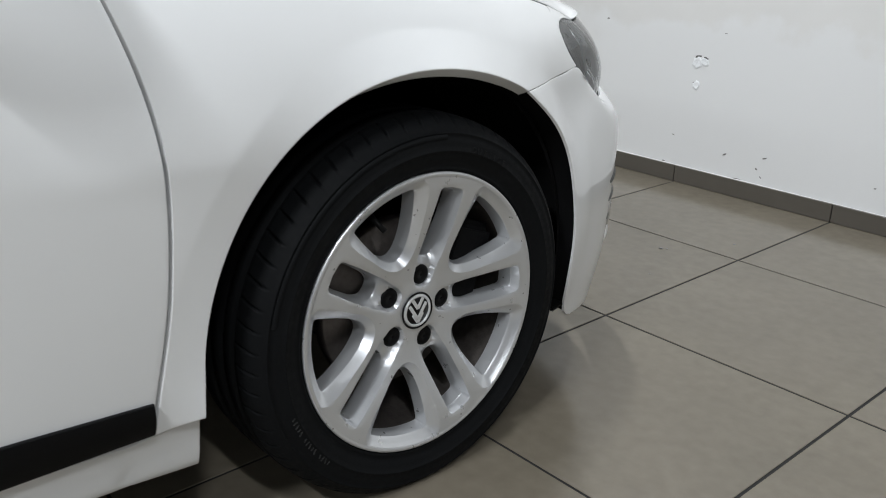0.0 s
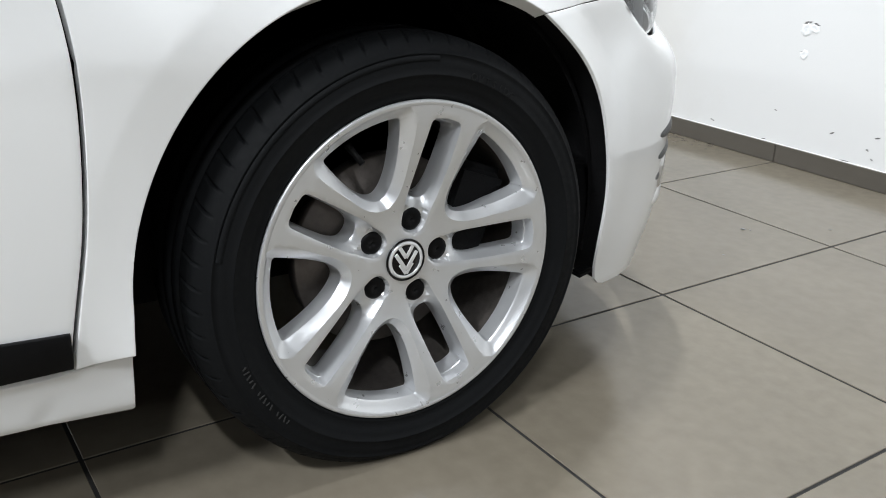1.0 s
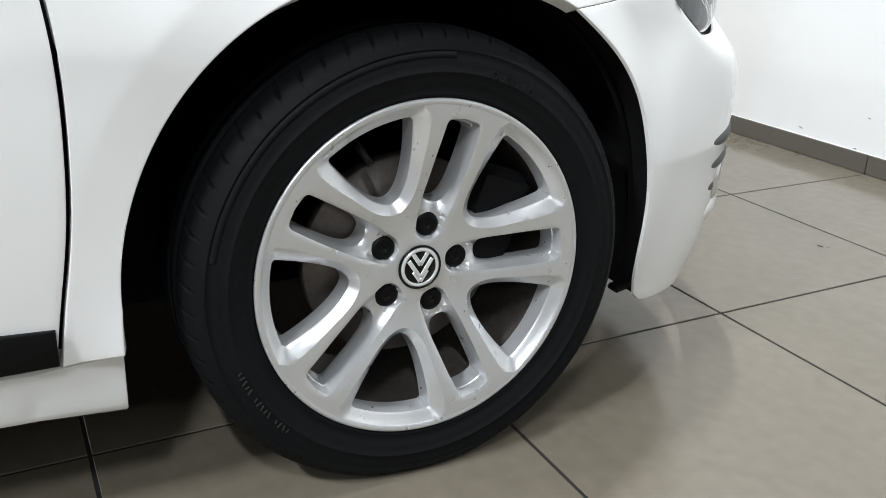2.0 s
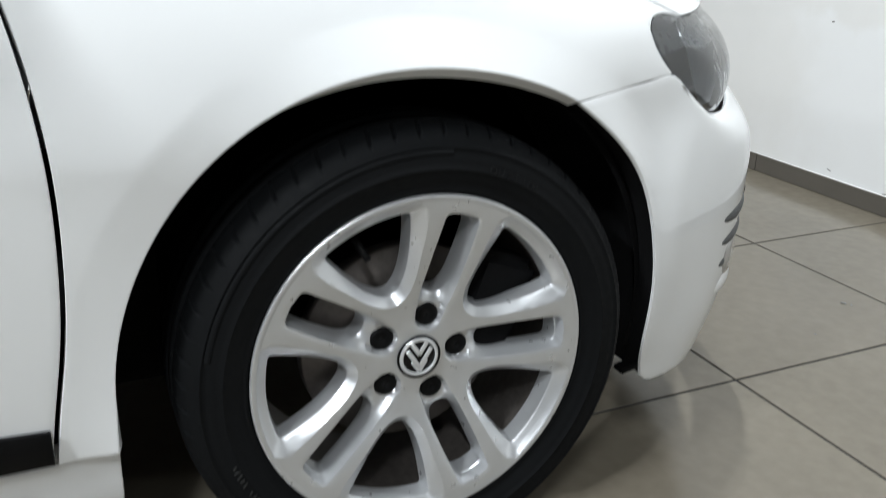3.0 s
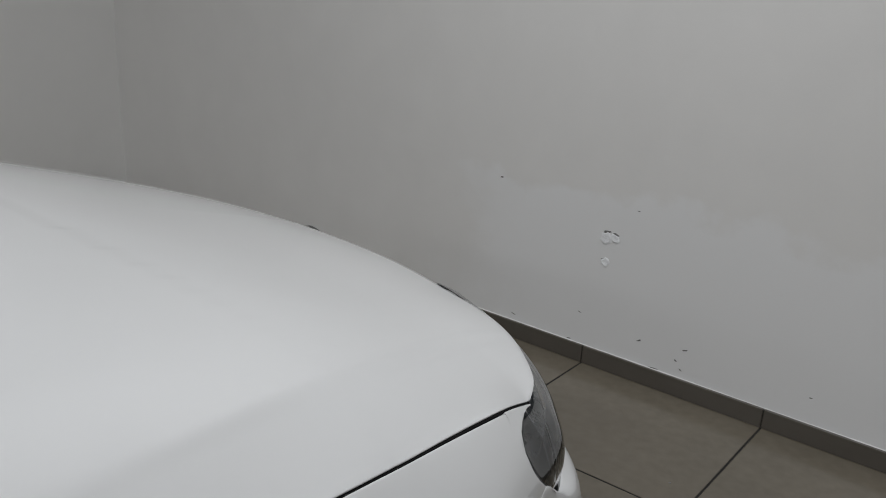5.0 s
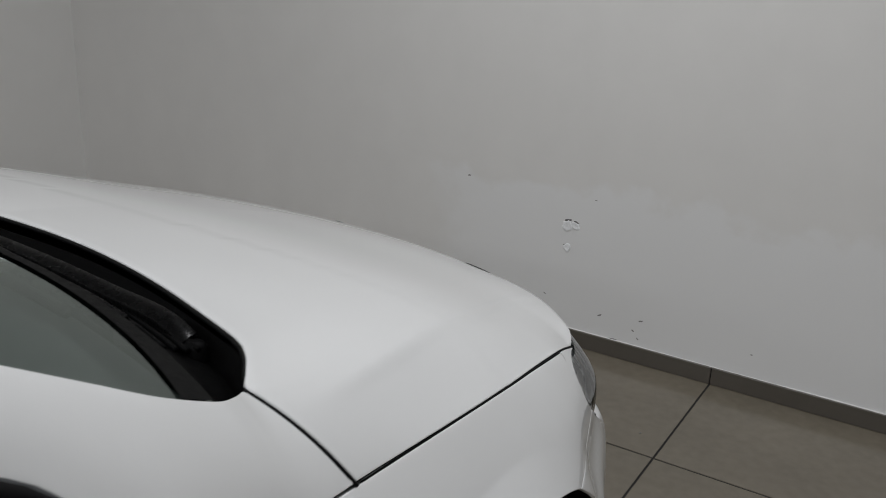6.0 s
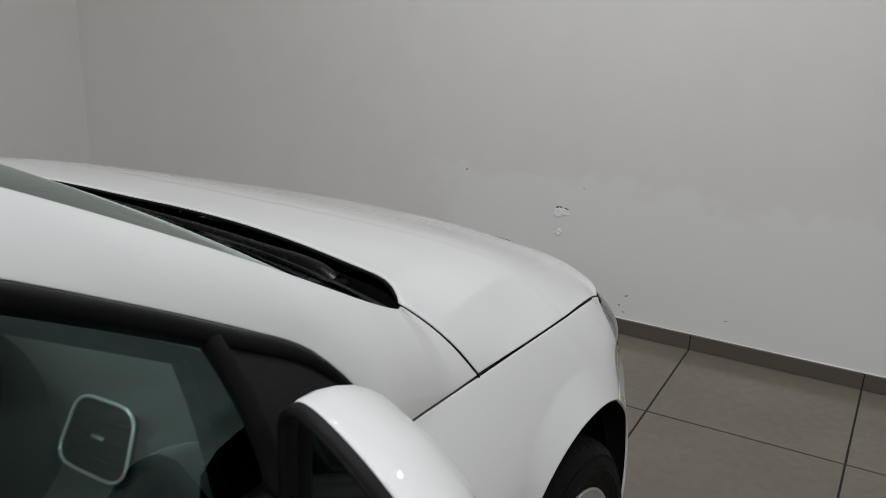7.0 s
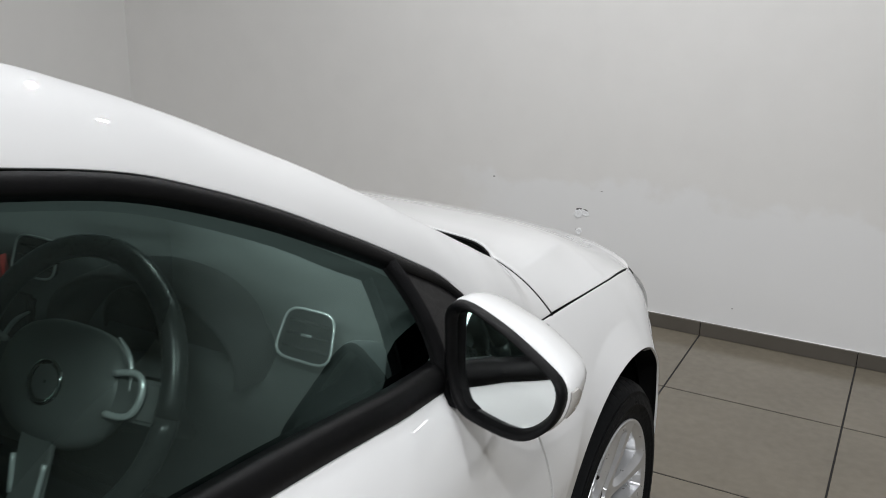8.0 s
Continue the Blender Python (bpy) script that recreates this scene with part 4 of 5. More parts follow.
def wheel_at(m):
    hub = part("wheel", alloy_face(), ALLOY, car, "silver alloy wheel with five split spokes")
    hub.matrix_local = m
    part("barrel", lathe([(0.2215, 0.0906), (0.2255, 0.0922), (0.2282, 0.0922), (0.2297, 0.0908), (0.2300, 0.0880), (0.2250, 0.0830)], 160), ALLOY, hub)
    part("rim_well", lathe([(0.2215, 0.0902), (0.2168, 0.0800), (0.2120, 0.0600), (0.2105, 0.0480)], 120), ALLOY, hub)
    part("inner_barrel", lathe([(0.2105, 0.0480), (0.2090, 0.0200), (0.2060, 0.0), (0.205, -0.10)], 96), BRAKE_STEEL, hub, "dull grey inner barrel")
    part("tyre", tyre_mesh(), RUBBER, hub, "black low-profile tyre with dusty tread")
    part("hub_seal", lathe([(0.0, 0.058), (0.0270, 0.0580), (0.0312, 0.0640), (0.0300, 0.0662), (0.0285, 0.0655), (0.0275, 0.0640)], 48), GLOSS_BLACK, hub, "black hub cap ring")
    part("hub_badge", lathe([(0.0, 0.0652), (0.0225, 0.0648), (0.0235, 0.0640)], 48), GLOSS_BLACK, hub, "round black hub badge")
    part("badge_ring", lathe([(0.0228, 0.0646), (0.0232, 0.0668), (0.0262, 0.0664), (0.0277, 0.0648), (0.0277, 0.0625)], 48), SATIN, hub, "silver badge ring")
    for py, pz, tip, long, wide in BADGE_BARS:
        bar = block(-0.0007, 0.0007, -wide / 2, wide / 2, -long / 2, long / 2, 0.0005, 1)
        bmesh.ops.transform(bar, matrix=pose(0.0658, py, pz, tip, 0, 0), verts=bar.verts)
        part("badge_mark", bar, SATIN, hub)
    for k in range(5):
        a = math.radians(SLOT_ANGLE + 72 * k)
        y, z = 0.0572 * math.cos(a), 0.0572 * math.sin(a)
        cap = part("bolt_cap", lathe([(0.0, 0.0035), (0.0022, 0.0030), (0.0026, 0.0060), (0.0138, 0.0055), (0.0166, 0.0030), (0.0174, -0.02)], 20), BLACK_PLASTIC, hub, "dark plastic bolt cap")
        cap.location = (0.0510, y, z)
    for k in range(16):
        if k in (5, 11):
            continue
        a, high = 199 + 1.55 * k, 0.0042 if k % 3 else 0.0030
        bar = block(-0.0006, 0.0006, -0.0011, 0.0011, -high, high, 0.0003, 1)
        bmesh.ops.transform(bar, matrix=pose(0, 0, 0, a, 0, 0) @ pose(0.0990, 0.2690, 0, -90, 0, 0) if k % 2 else pose(0, 0, 0, a, 0, 0) @ pose(0.0990, 0.2690, 0, -64, 0, 0), verts=bar.verts)
        part("moulded_mark", bar, DUSTY_RUBBER, hub)
    rib = []
    for deg in np.linspace(84, 168, 60):
        c, q = math.cos(math.radians(deg)), math.sin(math.radians(deg))
        rib.append([(x, r * c, r * q) for r, x in ((0.2795, 0.0974), (0.2802, 0.0986), (0.2860, 0.0968), (0.2868, 0.0952))])
    part("moulded_rib", sheet(np.array(rib)), RUBBER, hub)
    word = bmesh.new()
    for k, letter in enumerate("OUTSIDE"):
        glyph = bpy.data.curves.new("glyph", "FONT")
        glyph.body, glyph.size, glyph.extrude, glyph.align_x = letter, 0.0135, 0.0004, "CENTER"
        holder = bpy.data.objects.new("glyph", glyph)
        scene.collection.objects.link(holder)
        flat_glyph = bpy.data.meshes.new_from_object(holder)
        flat_glyph.transform(pose(0, 0, 0, 72 - 2.5 * k - 90, 0, 0) @ pose(0.0990, 0, 0.2630, 90, 0, 90))
        word.from_mesh(flat_glyph)
        bpy.data.objects.remove(holder)
    part("moulded_word", word, WORN_RUBBER, hub, "raised moulded lettering")
    a = math.radians(SLOT_ANGLE + 40)
    part("valve", tube([(0.055, 0.19 * math.cos(a), 0.19 * math.sin(a)), (0.068, 0.178 * math.cos(a), 0.178 * math.sin(a)), (0.078, 0.168 * math.cos(a), 0.168 * math.sin(a))], [0.006, 0.0045, 0.0045], 10), BLACK_PLASTIC, hub, "black rubber valve stem")
    return hub


WHEEL_SIZE = Matrix.Scale(1.0065, 4)
front_wheel = wheel_at(pose(0.7964, 0.006, 0.3013, 0, -1.0, -0.8) @ WHEEL_SIZE)
for m in (pose(-0.7964, 0.006, 0.3013, 0, -1.0, 179.2) @ WHEEL_SIZE, pose(0.7964, -2.578, 0.3013) @ WHEEL_SIZE, pose(-0.7964, -2.578, 0.3013, 0, 0, 180) @ WHEEL_SIZE):
    copy_thing(front_wheel, m)
for sx in (1, -1):
    for ax in (0.002, -2.578):
        disc = part("brake_disc", lathe([(0.03, 0.052), (0.07, 0.052), (0.075, 0.046), (0.080, 0.030), (0.085, 0.028), (0.142, 0.028), (0.144, 0.025), (0.144, 0.006), (0.07, 0.004)], 72), BRAKE_STEEL, car, "worn rusty brake disc")
        disc.matrix_local = pose(sx * 0.782, ax, 0.3013, 0, 0, 0 if sx > 0 else 180)
        cal = block(-0.03, 0.042, -0.05, 0.05, -0.075, 0.075, 0.014, 3)
        c = part("brake_caliper", cal, LINER_BLACK, car, "dark brake caliper")
        c.matrix_local = pose(sx * 0.80, ax + 0.125, 0.345, -20, 0, 0 if sx > 0 else 180)

# ---- headlamps, grille, fog lamps ----
UP = spline([(0.803, 0.374, 0.714), (0.800, 0.386, 0.7235), (0.782, 0.422, 0.7265), (0.757, 0.462, 0.7205), (0.735, 0.494, 0.7215), (0.69, 0.539, 0.7255), (0.63, 0.589, 0.728), (0.55, 0.637, 0.729), (0.45, 0.681, 0.730), (0.40, 0.70, 0.728)], 40)
LO = spline([(0.8035, 0.3735, 0.712), (0.806, 0.376, 0.700), (0.814, 0.392, 0.672), (0.818, 0.412, 0.646), (0.801, 0.458, 0.613), (0.775, 0.518, 0.5815), (0.738, 0.572, 0.581), (0.68, 0.628, 0.593), (0.56, 0.70, 0.622), (0.41, 0.745, 0.662)], 40)
for c in (UP, LO):
    k = np.clip((0.47 - c[:, 1]) / 0.06, 0, 1)
    c[:, 0] += (side_u(c[:, 1], c[:, 2]) - 0.0015 - c[:, 0]) * k
LAMP_DARK = material("lamp_bezel", (0.045, 0.047, 0.050), rough=0.30, metal=0.3, scale=60, vary=0.12)
LAMP_SILVER = material("lamp_silver", (0.30, 0.31, 0.32), rough=0.28, metal=0.7, scale=60, vary=0.08)
LAMP_MID = material("lamp_grey", (0.13, 0.135, 0.14), rough=0.33, metal=0.5, scale=60, vary=0.10)
LAMP_FACETS = [
    ("side_bezel", [(0.803, 0.376, 0.710), (0.800, 0.388, 0.7205), (0.782, 0.422, 0.7235), (0.757, 0.462, 0.7175), (0.747, 0.474, 0.714), (0.789, 0.465, 0.683), (0.810, 0.409, 0.672), (0.812, 0.392, 0.676)], LAMP_DARK, "dark grey side bezel"),
    ("upper_reflector", [(0.747, 0.474, 0.716), (0.690, 0.541, 0.7220), (0.630, 0.590, 0.724), (0.688, 0.600, 0.680), (0.754, 0.529, 0.672), (0.789, 0.465, 0.683)], LAMP_SILVER, "silver upper reflector"),
    ("lower_bezel", [(0.789, 0.465, 0.682), (0.795, 0.485, 0.625), (0.801, 0.458, 0.618), (0.815, 0.415, 0.648), (0.811, 0.407, 0.671)], GLOSS_BLACK, "gloss black lower bezel"),
    ("indicator_reflector", [(0.790, 0.467, 0.681), (0.755, 0.530, 0.670), (0.690, 0.601, 0.676), (0.690, 0.618, 0.602), (0.738, 0.570, 0.586), (0.775, 0.516, 0.588), (0.796, 0.486, 0.624)], LAMP_MID, "grey indicator reflector"),
]
lens = ribbon(LO, UP, 16)
bow = np.clip((lens[..., 1] - 0.38) / 0.10, 0, 1) * (4 * np.linspace(0, 1, 16) * (1 - np.linspace(0, 1, 16)))[None, :]
lens = lens + bow[..., None] * np.array([0.015, 0.024, 0.0])
for sx in (1, -1):
    g = lens if sx > 0 else mirrored(lens)
    inner = (g - np.array([0.62 * sx, 0.45, 0.66])) * np.array([0.93, 0.93, 0.96]) + np.array([(0.62 - 0.024) * sx, 0.45 - 0.024, 0.66])
    lampbase = part("headlamp", sheet(inner, hem=0.02), LAMP_HOUSING, car, "grey faceted headlamp housing")
    glass = part("lens", sheet(g, hem=0.006, r=0.001), CLEAR_GLASS, lampbase, "clear curved headlamp lens")
    glass.visible_shadow = False
    for name_, corners, mat_, lab in LAMP_FACETS:
        c = np.array(corners) * np.array([sx, 1, 1]) - np.array([0.011 * sx, 0.009, 0.001])
        bm = bmesh.new()
        ring_ = [bm.verts.new(q) for q in c]
        hub_ = bm.verts.new(c.mean(0))
        faces_ = [bm.faces.new((ring_[k], ring_[(k + 1) % len(ring_)], hub_)) for k in range(len(ring_))]
        deep = bmesh.ops.extrude_face_region(bm, geom=faces_)
        for q in deep["geom"]:
            if isinstance(q, bmesh.types.BMVert):
                q.co += Vector((-0.012 * sx, -0.010, 0))
        bmesh.ops.recalc_face_normals(bm, faces=bm.faces[:])
        for q in bm.faces:
            q.smooth = True
        for q in bm.edges:
            q.smooth = len(q.link_faces) < 2 or q.calc_face_angle() < 0.9
        part(name_, bm, mat_, lampbase, lab)
    bowl = part("reflector", lathe([(0.0, -0.03), (0.019, -0.026), (0.034, -0.01), (0.038, 0.0), (0.040, 0.0)], 32), CHROME, lampbase, "chrome reflector bowl")
    bowl.matrix_local = pose(sx * 0.58, 0.59, 0.67, 0, 0, 90 - sx * 25)
gr = ribbon(spline([(-0.40, 0.70, 0.721), (-0.2, 0.738, 0.724), (0, 0.75, 0.725), (0.2, 0.738, 0.724), (0.40, 0.70, 0.721)], 31), spline([(-0.42, 0.745, 0.655), (-0.2, 0.785, 0.668), (0, 0.797, 0.672), (0.2, 0.785, 0.668), (0.42, 0.745, 0.655)], 31), 8)
grille = part("grille", sheet(gr, hem=0.02), GLOSS_BLACK, car, "narrow gloss black grille")
badge = part("badge", lathe([(0.0, 0.006), (0.045, 0.005), (0.051, 0.008), (0.054, 0.0115), (0.058, 0.0128), (0.062, 0.0115), (0.065, 0.008), (0.066, 0.0), (0.0, -0.004)], 48), CHROME, grille, "round chrome badge")
badge.matrix_local = pose(0, 0.773, 0.6545, -28, 0, 90)
for sx in (1, -1):
    sel = net[28:46, 8:22] * np.array([sx, 1, 1]) + np.array([0.004 * sx, 0.004, 0])
    inlet = part("fog_inlet", sheet(sel, hem=0.012), BLACK_PLASTIC, car, "black fog lamp inlet")
    fog = part("fog_lamp", lathe([(0.0, 0.008), (0.03, 0.006), (0.042, 0.0), (0.044, -0.01)], 28), AMBER, inlet, "round clear fog lamp")
    fog.matrix_local = pose(sx * 0.765, 0.605, 0.335, 0, 0, 90 - sx * 55)

def bumper_at(j, z, out):
    """A point of the bumper's skin on plan line j at height z, lifted outwards."""
    c = net[j]
    q = np.array([np.interp(z, c[:, 2], c[:, k]) for k in range(3)])
    along = net[min(j + 1, 79), 16] - net[j - 1, 16]
    n = np.array([along[1], -along[0], 0.0])
    return q + n / np.linalg.norm(n) * out


FOG_ROWS = [j for j in range(80) if 0.545 < net[j, 18, 1] < 0.72]
for sx in (1, -1):
    for zc in (0.408, 0.368, 0.329):
        fin = []
        for j in FOG_ROWS:
            e = math.sin(math.pi * (FOG_ROWS.index(j) + 0.5) / len(FOG_ROWS)) ** 0.4
            fin.append([bumper_at(j, zc + 0.019 * c * e, -0.004 + 0.0075 * e * (1 - c * c)) * np.array([sx, 1, 1]) for c in np.linspace(-1, 1, 9)])
        part("fog_slat", sheet(np.array(fin), hem=0.006, r=0.001), TRIM_GREY, car, "dark grey fog grille slat")
    rim_ = []
    low = FOG_ROWS[1:-2]
    for k, j in enumerate(low):
        e = math.sin(math.pi * (k + 0.5) / len(low)) ** 0.5
        rim_.append([bumper_at(j, 0.283 + 0.030 * c * e, -0.004 + 0.011 * e * (1 - c * c)) * np.array([sx, 1, 1]) for c in np.linspace(-1, 1, 11)])
    part("fog_surround", sheet(np.array(rim_), hem=0.006, r=0.001), WHITE_PAINT, car, "white bulging fog lamp surround")

# ---- side glass, window surround, belt ----
sur = spline(SURROUND, 200)
lo_v = np.linspace(-0.46, -2.15, 80)


def on_curve(c, v):
    o = np.argsort(c[:, 1])
    return np.stack([np.interp(v, c[o, 1], c[o, k]) for k in range(3)], -1)


top_line = on_curve(sur, lo_v)
frame_in = top_line + np.array([0.014, 0.0, -0.030])
frame_g = np.stack([top_line + (0.002, 0, -0.002), top_line + (0.010, 0, -0.006), top_line + (0.014, 0, -0.016), top_line + (0.013, 0, -0.022), frame_in + (-0.004, 0, 0.006), frame_in + (-0.014, 0, 0.0), frame_in + (-0.022, 0, 0.004)], 1)
both_sides("window_surround", frame_g, BLACK_PLASTIC, car, "black window surround")
belt_full = curve1([-2.2, -1.7, -1.04, -0.66, -0.55, -0.45], [1.00, 0.972, 0.936, 0.896, 0.88, 0.866])


def belt_point(v, up, out=0.0):
    v = np.asarray(v, float)
    return np.stack([side_u(v, belt_full(v)) - 0.002 + out - 0.45 * up, v, belt_full(v) + up], -1)


belt_v = np.linspace(-0.60, -2.15, 60)
belt_g = np.stack([belt_point(belt_v, -0.004, 0.0), belt_point(belt_v, 0.0, 0.007), belt_point(belt_v, 0.012, 0.011), belt_point(belt_v, 0.026, 0.010), belt_point(belt_v, 0.031, 0.004), belt_point(belt_v, 0.028, -0.014), belt_point(belt_v, 0.010, -0.018)], 1)
both_sides("belt_trim", belt_g, BLACK_PLASTIC, car, "black rubber belt trim")
gv = np.linspace(-0.60, -2.12, 62)
g_top = on_curve(sur, gv) + np.array([0.002, 0, -0.026])
g_bot = belt_point(gv, -0.025, -0.010)
side_glass = ribbon(g_bot, g_top, 14, bulge=0.0)
up = np.linspace(0, 1, 14)[None, :]
side_glass[:, :, 0] += 0.016 * 4 * up * (1 - up) - 0.012 * (1 - up)
side_glass[:, :, 0] += -0.004 - 0.030 * np.clip(gv + 1.3, 0, 1)[:, None] ** 2  # turned in towards the mirror
for sx in (1, -1):
    pane = part("side_window", sheet(side_glass if sx > 0 else mirrored(side_glass), flip=sx < 0), GREEN_GLASS, car, "green tinted side window glass")
    pane.visible_shadow = False
    sv, sw_ = np.linspace(-0.465, -0.652, 14), np.linspace(-0.470, -0.674, 14)
    st, sb = on_curve(sur, sv) + np.array([0.006, 0, -0.020]), belt_point(sw_, 0.012, 0.0)
    st[:, 2] = np.maximum(st[:, 2], sb[:, 2] + 0.004)
    sail = ribbon(sb, st, 8)
    sail[:, :, 0] += 0.016 * 4 * (np.linspace(0, 1, 8) * (1 - np.linspace(0, 1, 8)))[None, :] + 0.004
    part("mirror_sail", sheet(sail if sx > 0 else mirrored(sail), hem=0.012), BLACK_PLASTIC, car, "black triangular mirror mount")
    bar = [sail[-1, k] + np.array([0.0, 0.004, 0.0]) for k in range(8)]
    bar = np.array(bar) * np.array([sx, 1, 1])
    part("glass_channel", tube(bar, 0.009, 8), LINER_BLACK, car, "black rubber glass channel")

# ---- door mirrors ----
OUTLINE = spline([(0.836, 0.996), (0.838, 1.010), (0.844, 1.018), (0.855, 1.023), (0.872, 1.024), (0.907, 1.018), (0.939, 1.009), (0.971, 0.997), (1.002, 0.984), (1.017, 0.974), (1.022, 0.962), (1.021, 0.948), (1.014, 0.928), (0.999, 0.908), (0.972, 0.888), (0.940, 0.880), (0.900, 0.879), (0.866, 0.886), (0.850, 0.908), (0.839, 0.965), (0.836, 0.996)], 65)[:-1]
MC = np.array([0.930, 0.953])


def mirror_ring(scale, v, shift=(0, 0), swell=0.0):
    p = (OUTLINE - MC) * scale + MC + np.array(shift)
    ang = np.arctan2(p[:, 1] - MC[1], p[:, 0] - MC[0])
    p = p + swell * np.stack([np.cos(ang), np.sin(ang)], 1) * (np.clip(0.25 + 0.75 * np.cos(ang - math.radians(18)), 0.05, 1))[:, None]
    return np.stack([p[:, 0], v + 0.003 - 0.35 * (p[:, 0] - 0.92) + 0.06 * (p[:, 1] - 0.955), p[:, 1]], 1)


for sx in (1, -1):
    flipm = np.array([sx, 1, 1])
    shell = np.array([mirror_ring(1.0, -0.700), mirror_ring(1.0, -0.699, (0, 0.0005), 0.003), mirror_ring(1.0, -0.694, (0, 0.0010), 0.006), mirror_ring(0.992, -0.672, (0.0, 0.0), 0.0065), mirror_ring(0.962, -0.648, (0.0, -0.003), 0.0065), mirror_ring(0.905, -0.624, (-0.001, -0.007), 0.0065), mirror_ring(0.81, -0.602, (-0.003, -0.012), 0.0065), mirror_ring(0.65, -0.584, (-0.007, -0.017), 0.006), mirror_ring(0.40, -0.572, (-0.012, -0.021), 0.003), mirror_ring(0.02, -0.567, (-0.015, -0.023))]) * flipm
    housing = part("door_mirror", sheet(shell, closed=True), WHITE_PAINT, car, "white door mirror housing")
    rim = np.array([mirror_ring(1.0, -0.694, swell=0.001), mirror_ring(1.004, -0.706, swell=0.001), mirror_ring(0.995, -0.716), mirror_ring(0.95, -0.718), mirror_ring(0.885, -0.712), mirror_ring(0.865, -0.700), mirror_ring(0.86, -0.688)]) * flipm
    part("mirror_frame", sheet(rim, closed=True), BLACK_PLASTIC, housing, "black plastic mirror frame")
    face = np.array([mirror_ring(0.885, -0.700), mirror_ring(0.5, -0.7005), mirror_ring(0.01, -0.701)])
    face[..., 1] += 0.03 * (face[..., 2] - 0.953)
    face = face * flipm
    part("mirror_glass", sheet(face, closed=True), MIRROR, housing, "silvered mirror glass")
    foot = ribbon(np.array([(0.832, -0.60, 0.912), (0.86, -0.61, 0.912), (0.89, -0.62, 0.922), (0.91, -0.63, 0.935)]) * flipm, np.array([(0.832, -0.675, 0.912), (0.86, -0.68, 0.910), (0.89, -0.68, 0.918), (0.91, -0.675, 0.93)]) * flipm, 8, bulge=0.012)
    part("mirror_foot", sheet(foot, hem=0.03), BLACK_PLASTIC, housing, "black mirror foot")
    k0 = int(np.argmin(np.hypot(OUTLINE[:, 0] - 1.020, OUTLINE[:, 1] - 0.943)))
    ind = np.array([mirror_ring(1.0, -0.698, swell=0.006)[k0 - 2 : k0 + 3], mirror_ring(1.0, -0.694, swell=0.0085)[k0 - 2 : k0 + 3], mirror_ring(0.998, -0.682, swell=0.0095)[k0 - 2 : k0 + 3], mirror_ring(0.995, -0.668, swell=0.0095)[k0 - 1 : k0 + 4]]) * flipm
    part("indicator", sheet(ind, hem=0.004, r=0.001), AMBER, housing, "clear side indicator lens")

# ---- wipers ----
ARMS = [[(0.556, -0.198, 0.922), (0.528, -0.192, 0.929), (0.423, -0.180, 0.936), (0.303, -0.171, 0.941), (0.164, -0.163, 0.945), (0.0, -0.158, 0.950)],
        [(0.475, -0.226, 0.932), (0.431, -0.222, 0.938), (0.272, -0.209, 0.948), (0.138, -0.199, 0.957), (-0.05, -0.196, 0.962), (-0.25, -0.211, 0.962)]]
for pts, bare in zip(ARMS, (9, 4)):
    p = spline(pts, 40)
    rows_ = []
    for k, q in enumerate(p):
        f = k / 39
        w = 0.013 - 0.006 * f
        h = 0.008 - 0.003 * f
        rows_.append([q + np.array((0, dy * w, dz * h)) for dy, dz in ((-1, -0.8), (-1, 0.1), (-0.75, 0.5), (0.1, 0.75), (0.86, 1.0), (0.97, 0.9), (1, 0.7), (1, -0.8))])
    arm = part("wiper_arm", sheet(np.array(rows_), hem=0.003, r=0.001), ARM_BLACK, car, "black painted wiper arm")
    blade = [q + np.array((0.02, -0.036, 0.002)) for q in p[bare:]]
    cap = lathe([(0.0, 0.010), (0.010, 0.009), (0.0135, 0.004), (0.014, -0.012)], 20)
    part("pivot_cap", cap, SCUTTLE_BLACK, arm, "black wiper pivot cap").matrix_local = Matrix.Translation(p[0] + np.array((0.012, -0.002, -0.004))) @ pose(0, 0, 0, 0, -90, 0)
    part("wiper_blade", tube(blade, [0.007, 0.008, 0.007], 8), RUBBER, arm, "black rubber wiper blade")
for t in (0.34, 0.45, 0.56, 0.67, 0.78):
    base = scuttle_front * (1 - t) + scuttle_back * t
    line = base[6:-5] + np.array([0, 0.012 * (1 - t), -0.026 + 0.030 * max(0.0, t - 0.45)])
    part("scuttle_rib", tube(spline(line, 40), 0.0035, 6), SCUTTLE_BLACK, car, "black moulded scuttle rib")
# ---- cabin ----
dash = []
for u in np.linspace(-0.76, 0.76, 61):
    hump = 0.035 * math.exp(-(((u - 0.37) / 0.17) ** 2))
    drop = 0.012 * (u / 0.7) ** 2
    bow = 0.06 * (1 - (u / 0.76) ** 2)
    prof = [(-0.33 + 2.2 * bow, 0.925), (-0.42 + bow, 0.945 - drop), (-0.54 + 0.3 * bow, 0.962 + 0.6 * hump - drop), (-0.64, 0.968 + hump - drop), (-0.675, 0.962 + hump - drop), (-0.69, 0.945 + 0.6 * hump), (-0.70, 0.90), (-0.73, 0.86), (-0.735, 0.80), (-0.68, 0.70), (-0.62, 0.60), (-0.55, 0.45)]
    dash.append([(u, v, z) for v, z in spline(prof, 30)])
dashboard = part("dashboard", sheet(np.array(dash)), TRIM_GREY, car, "dark grey moulded dashboard")


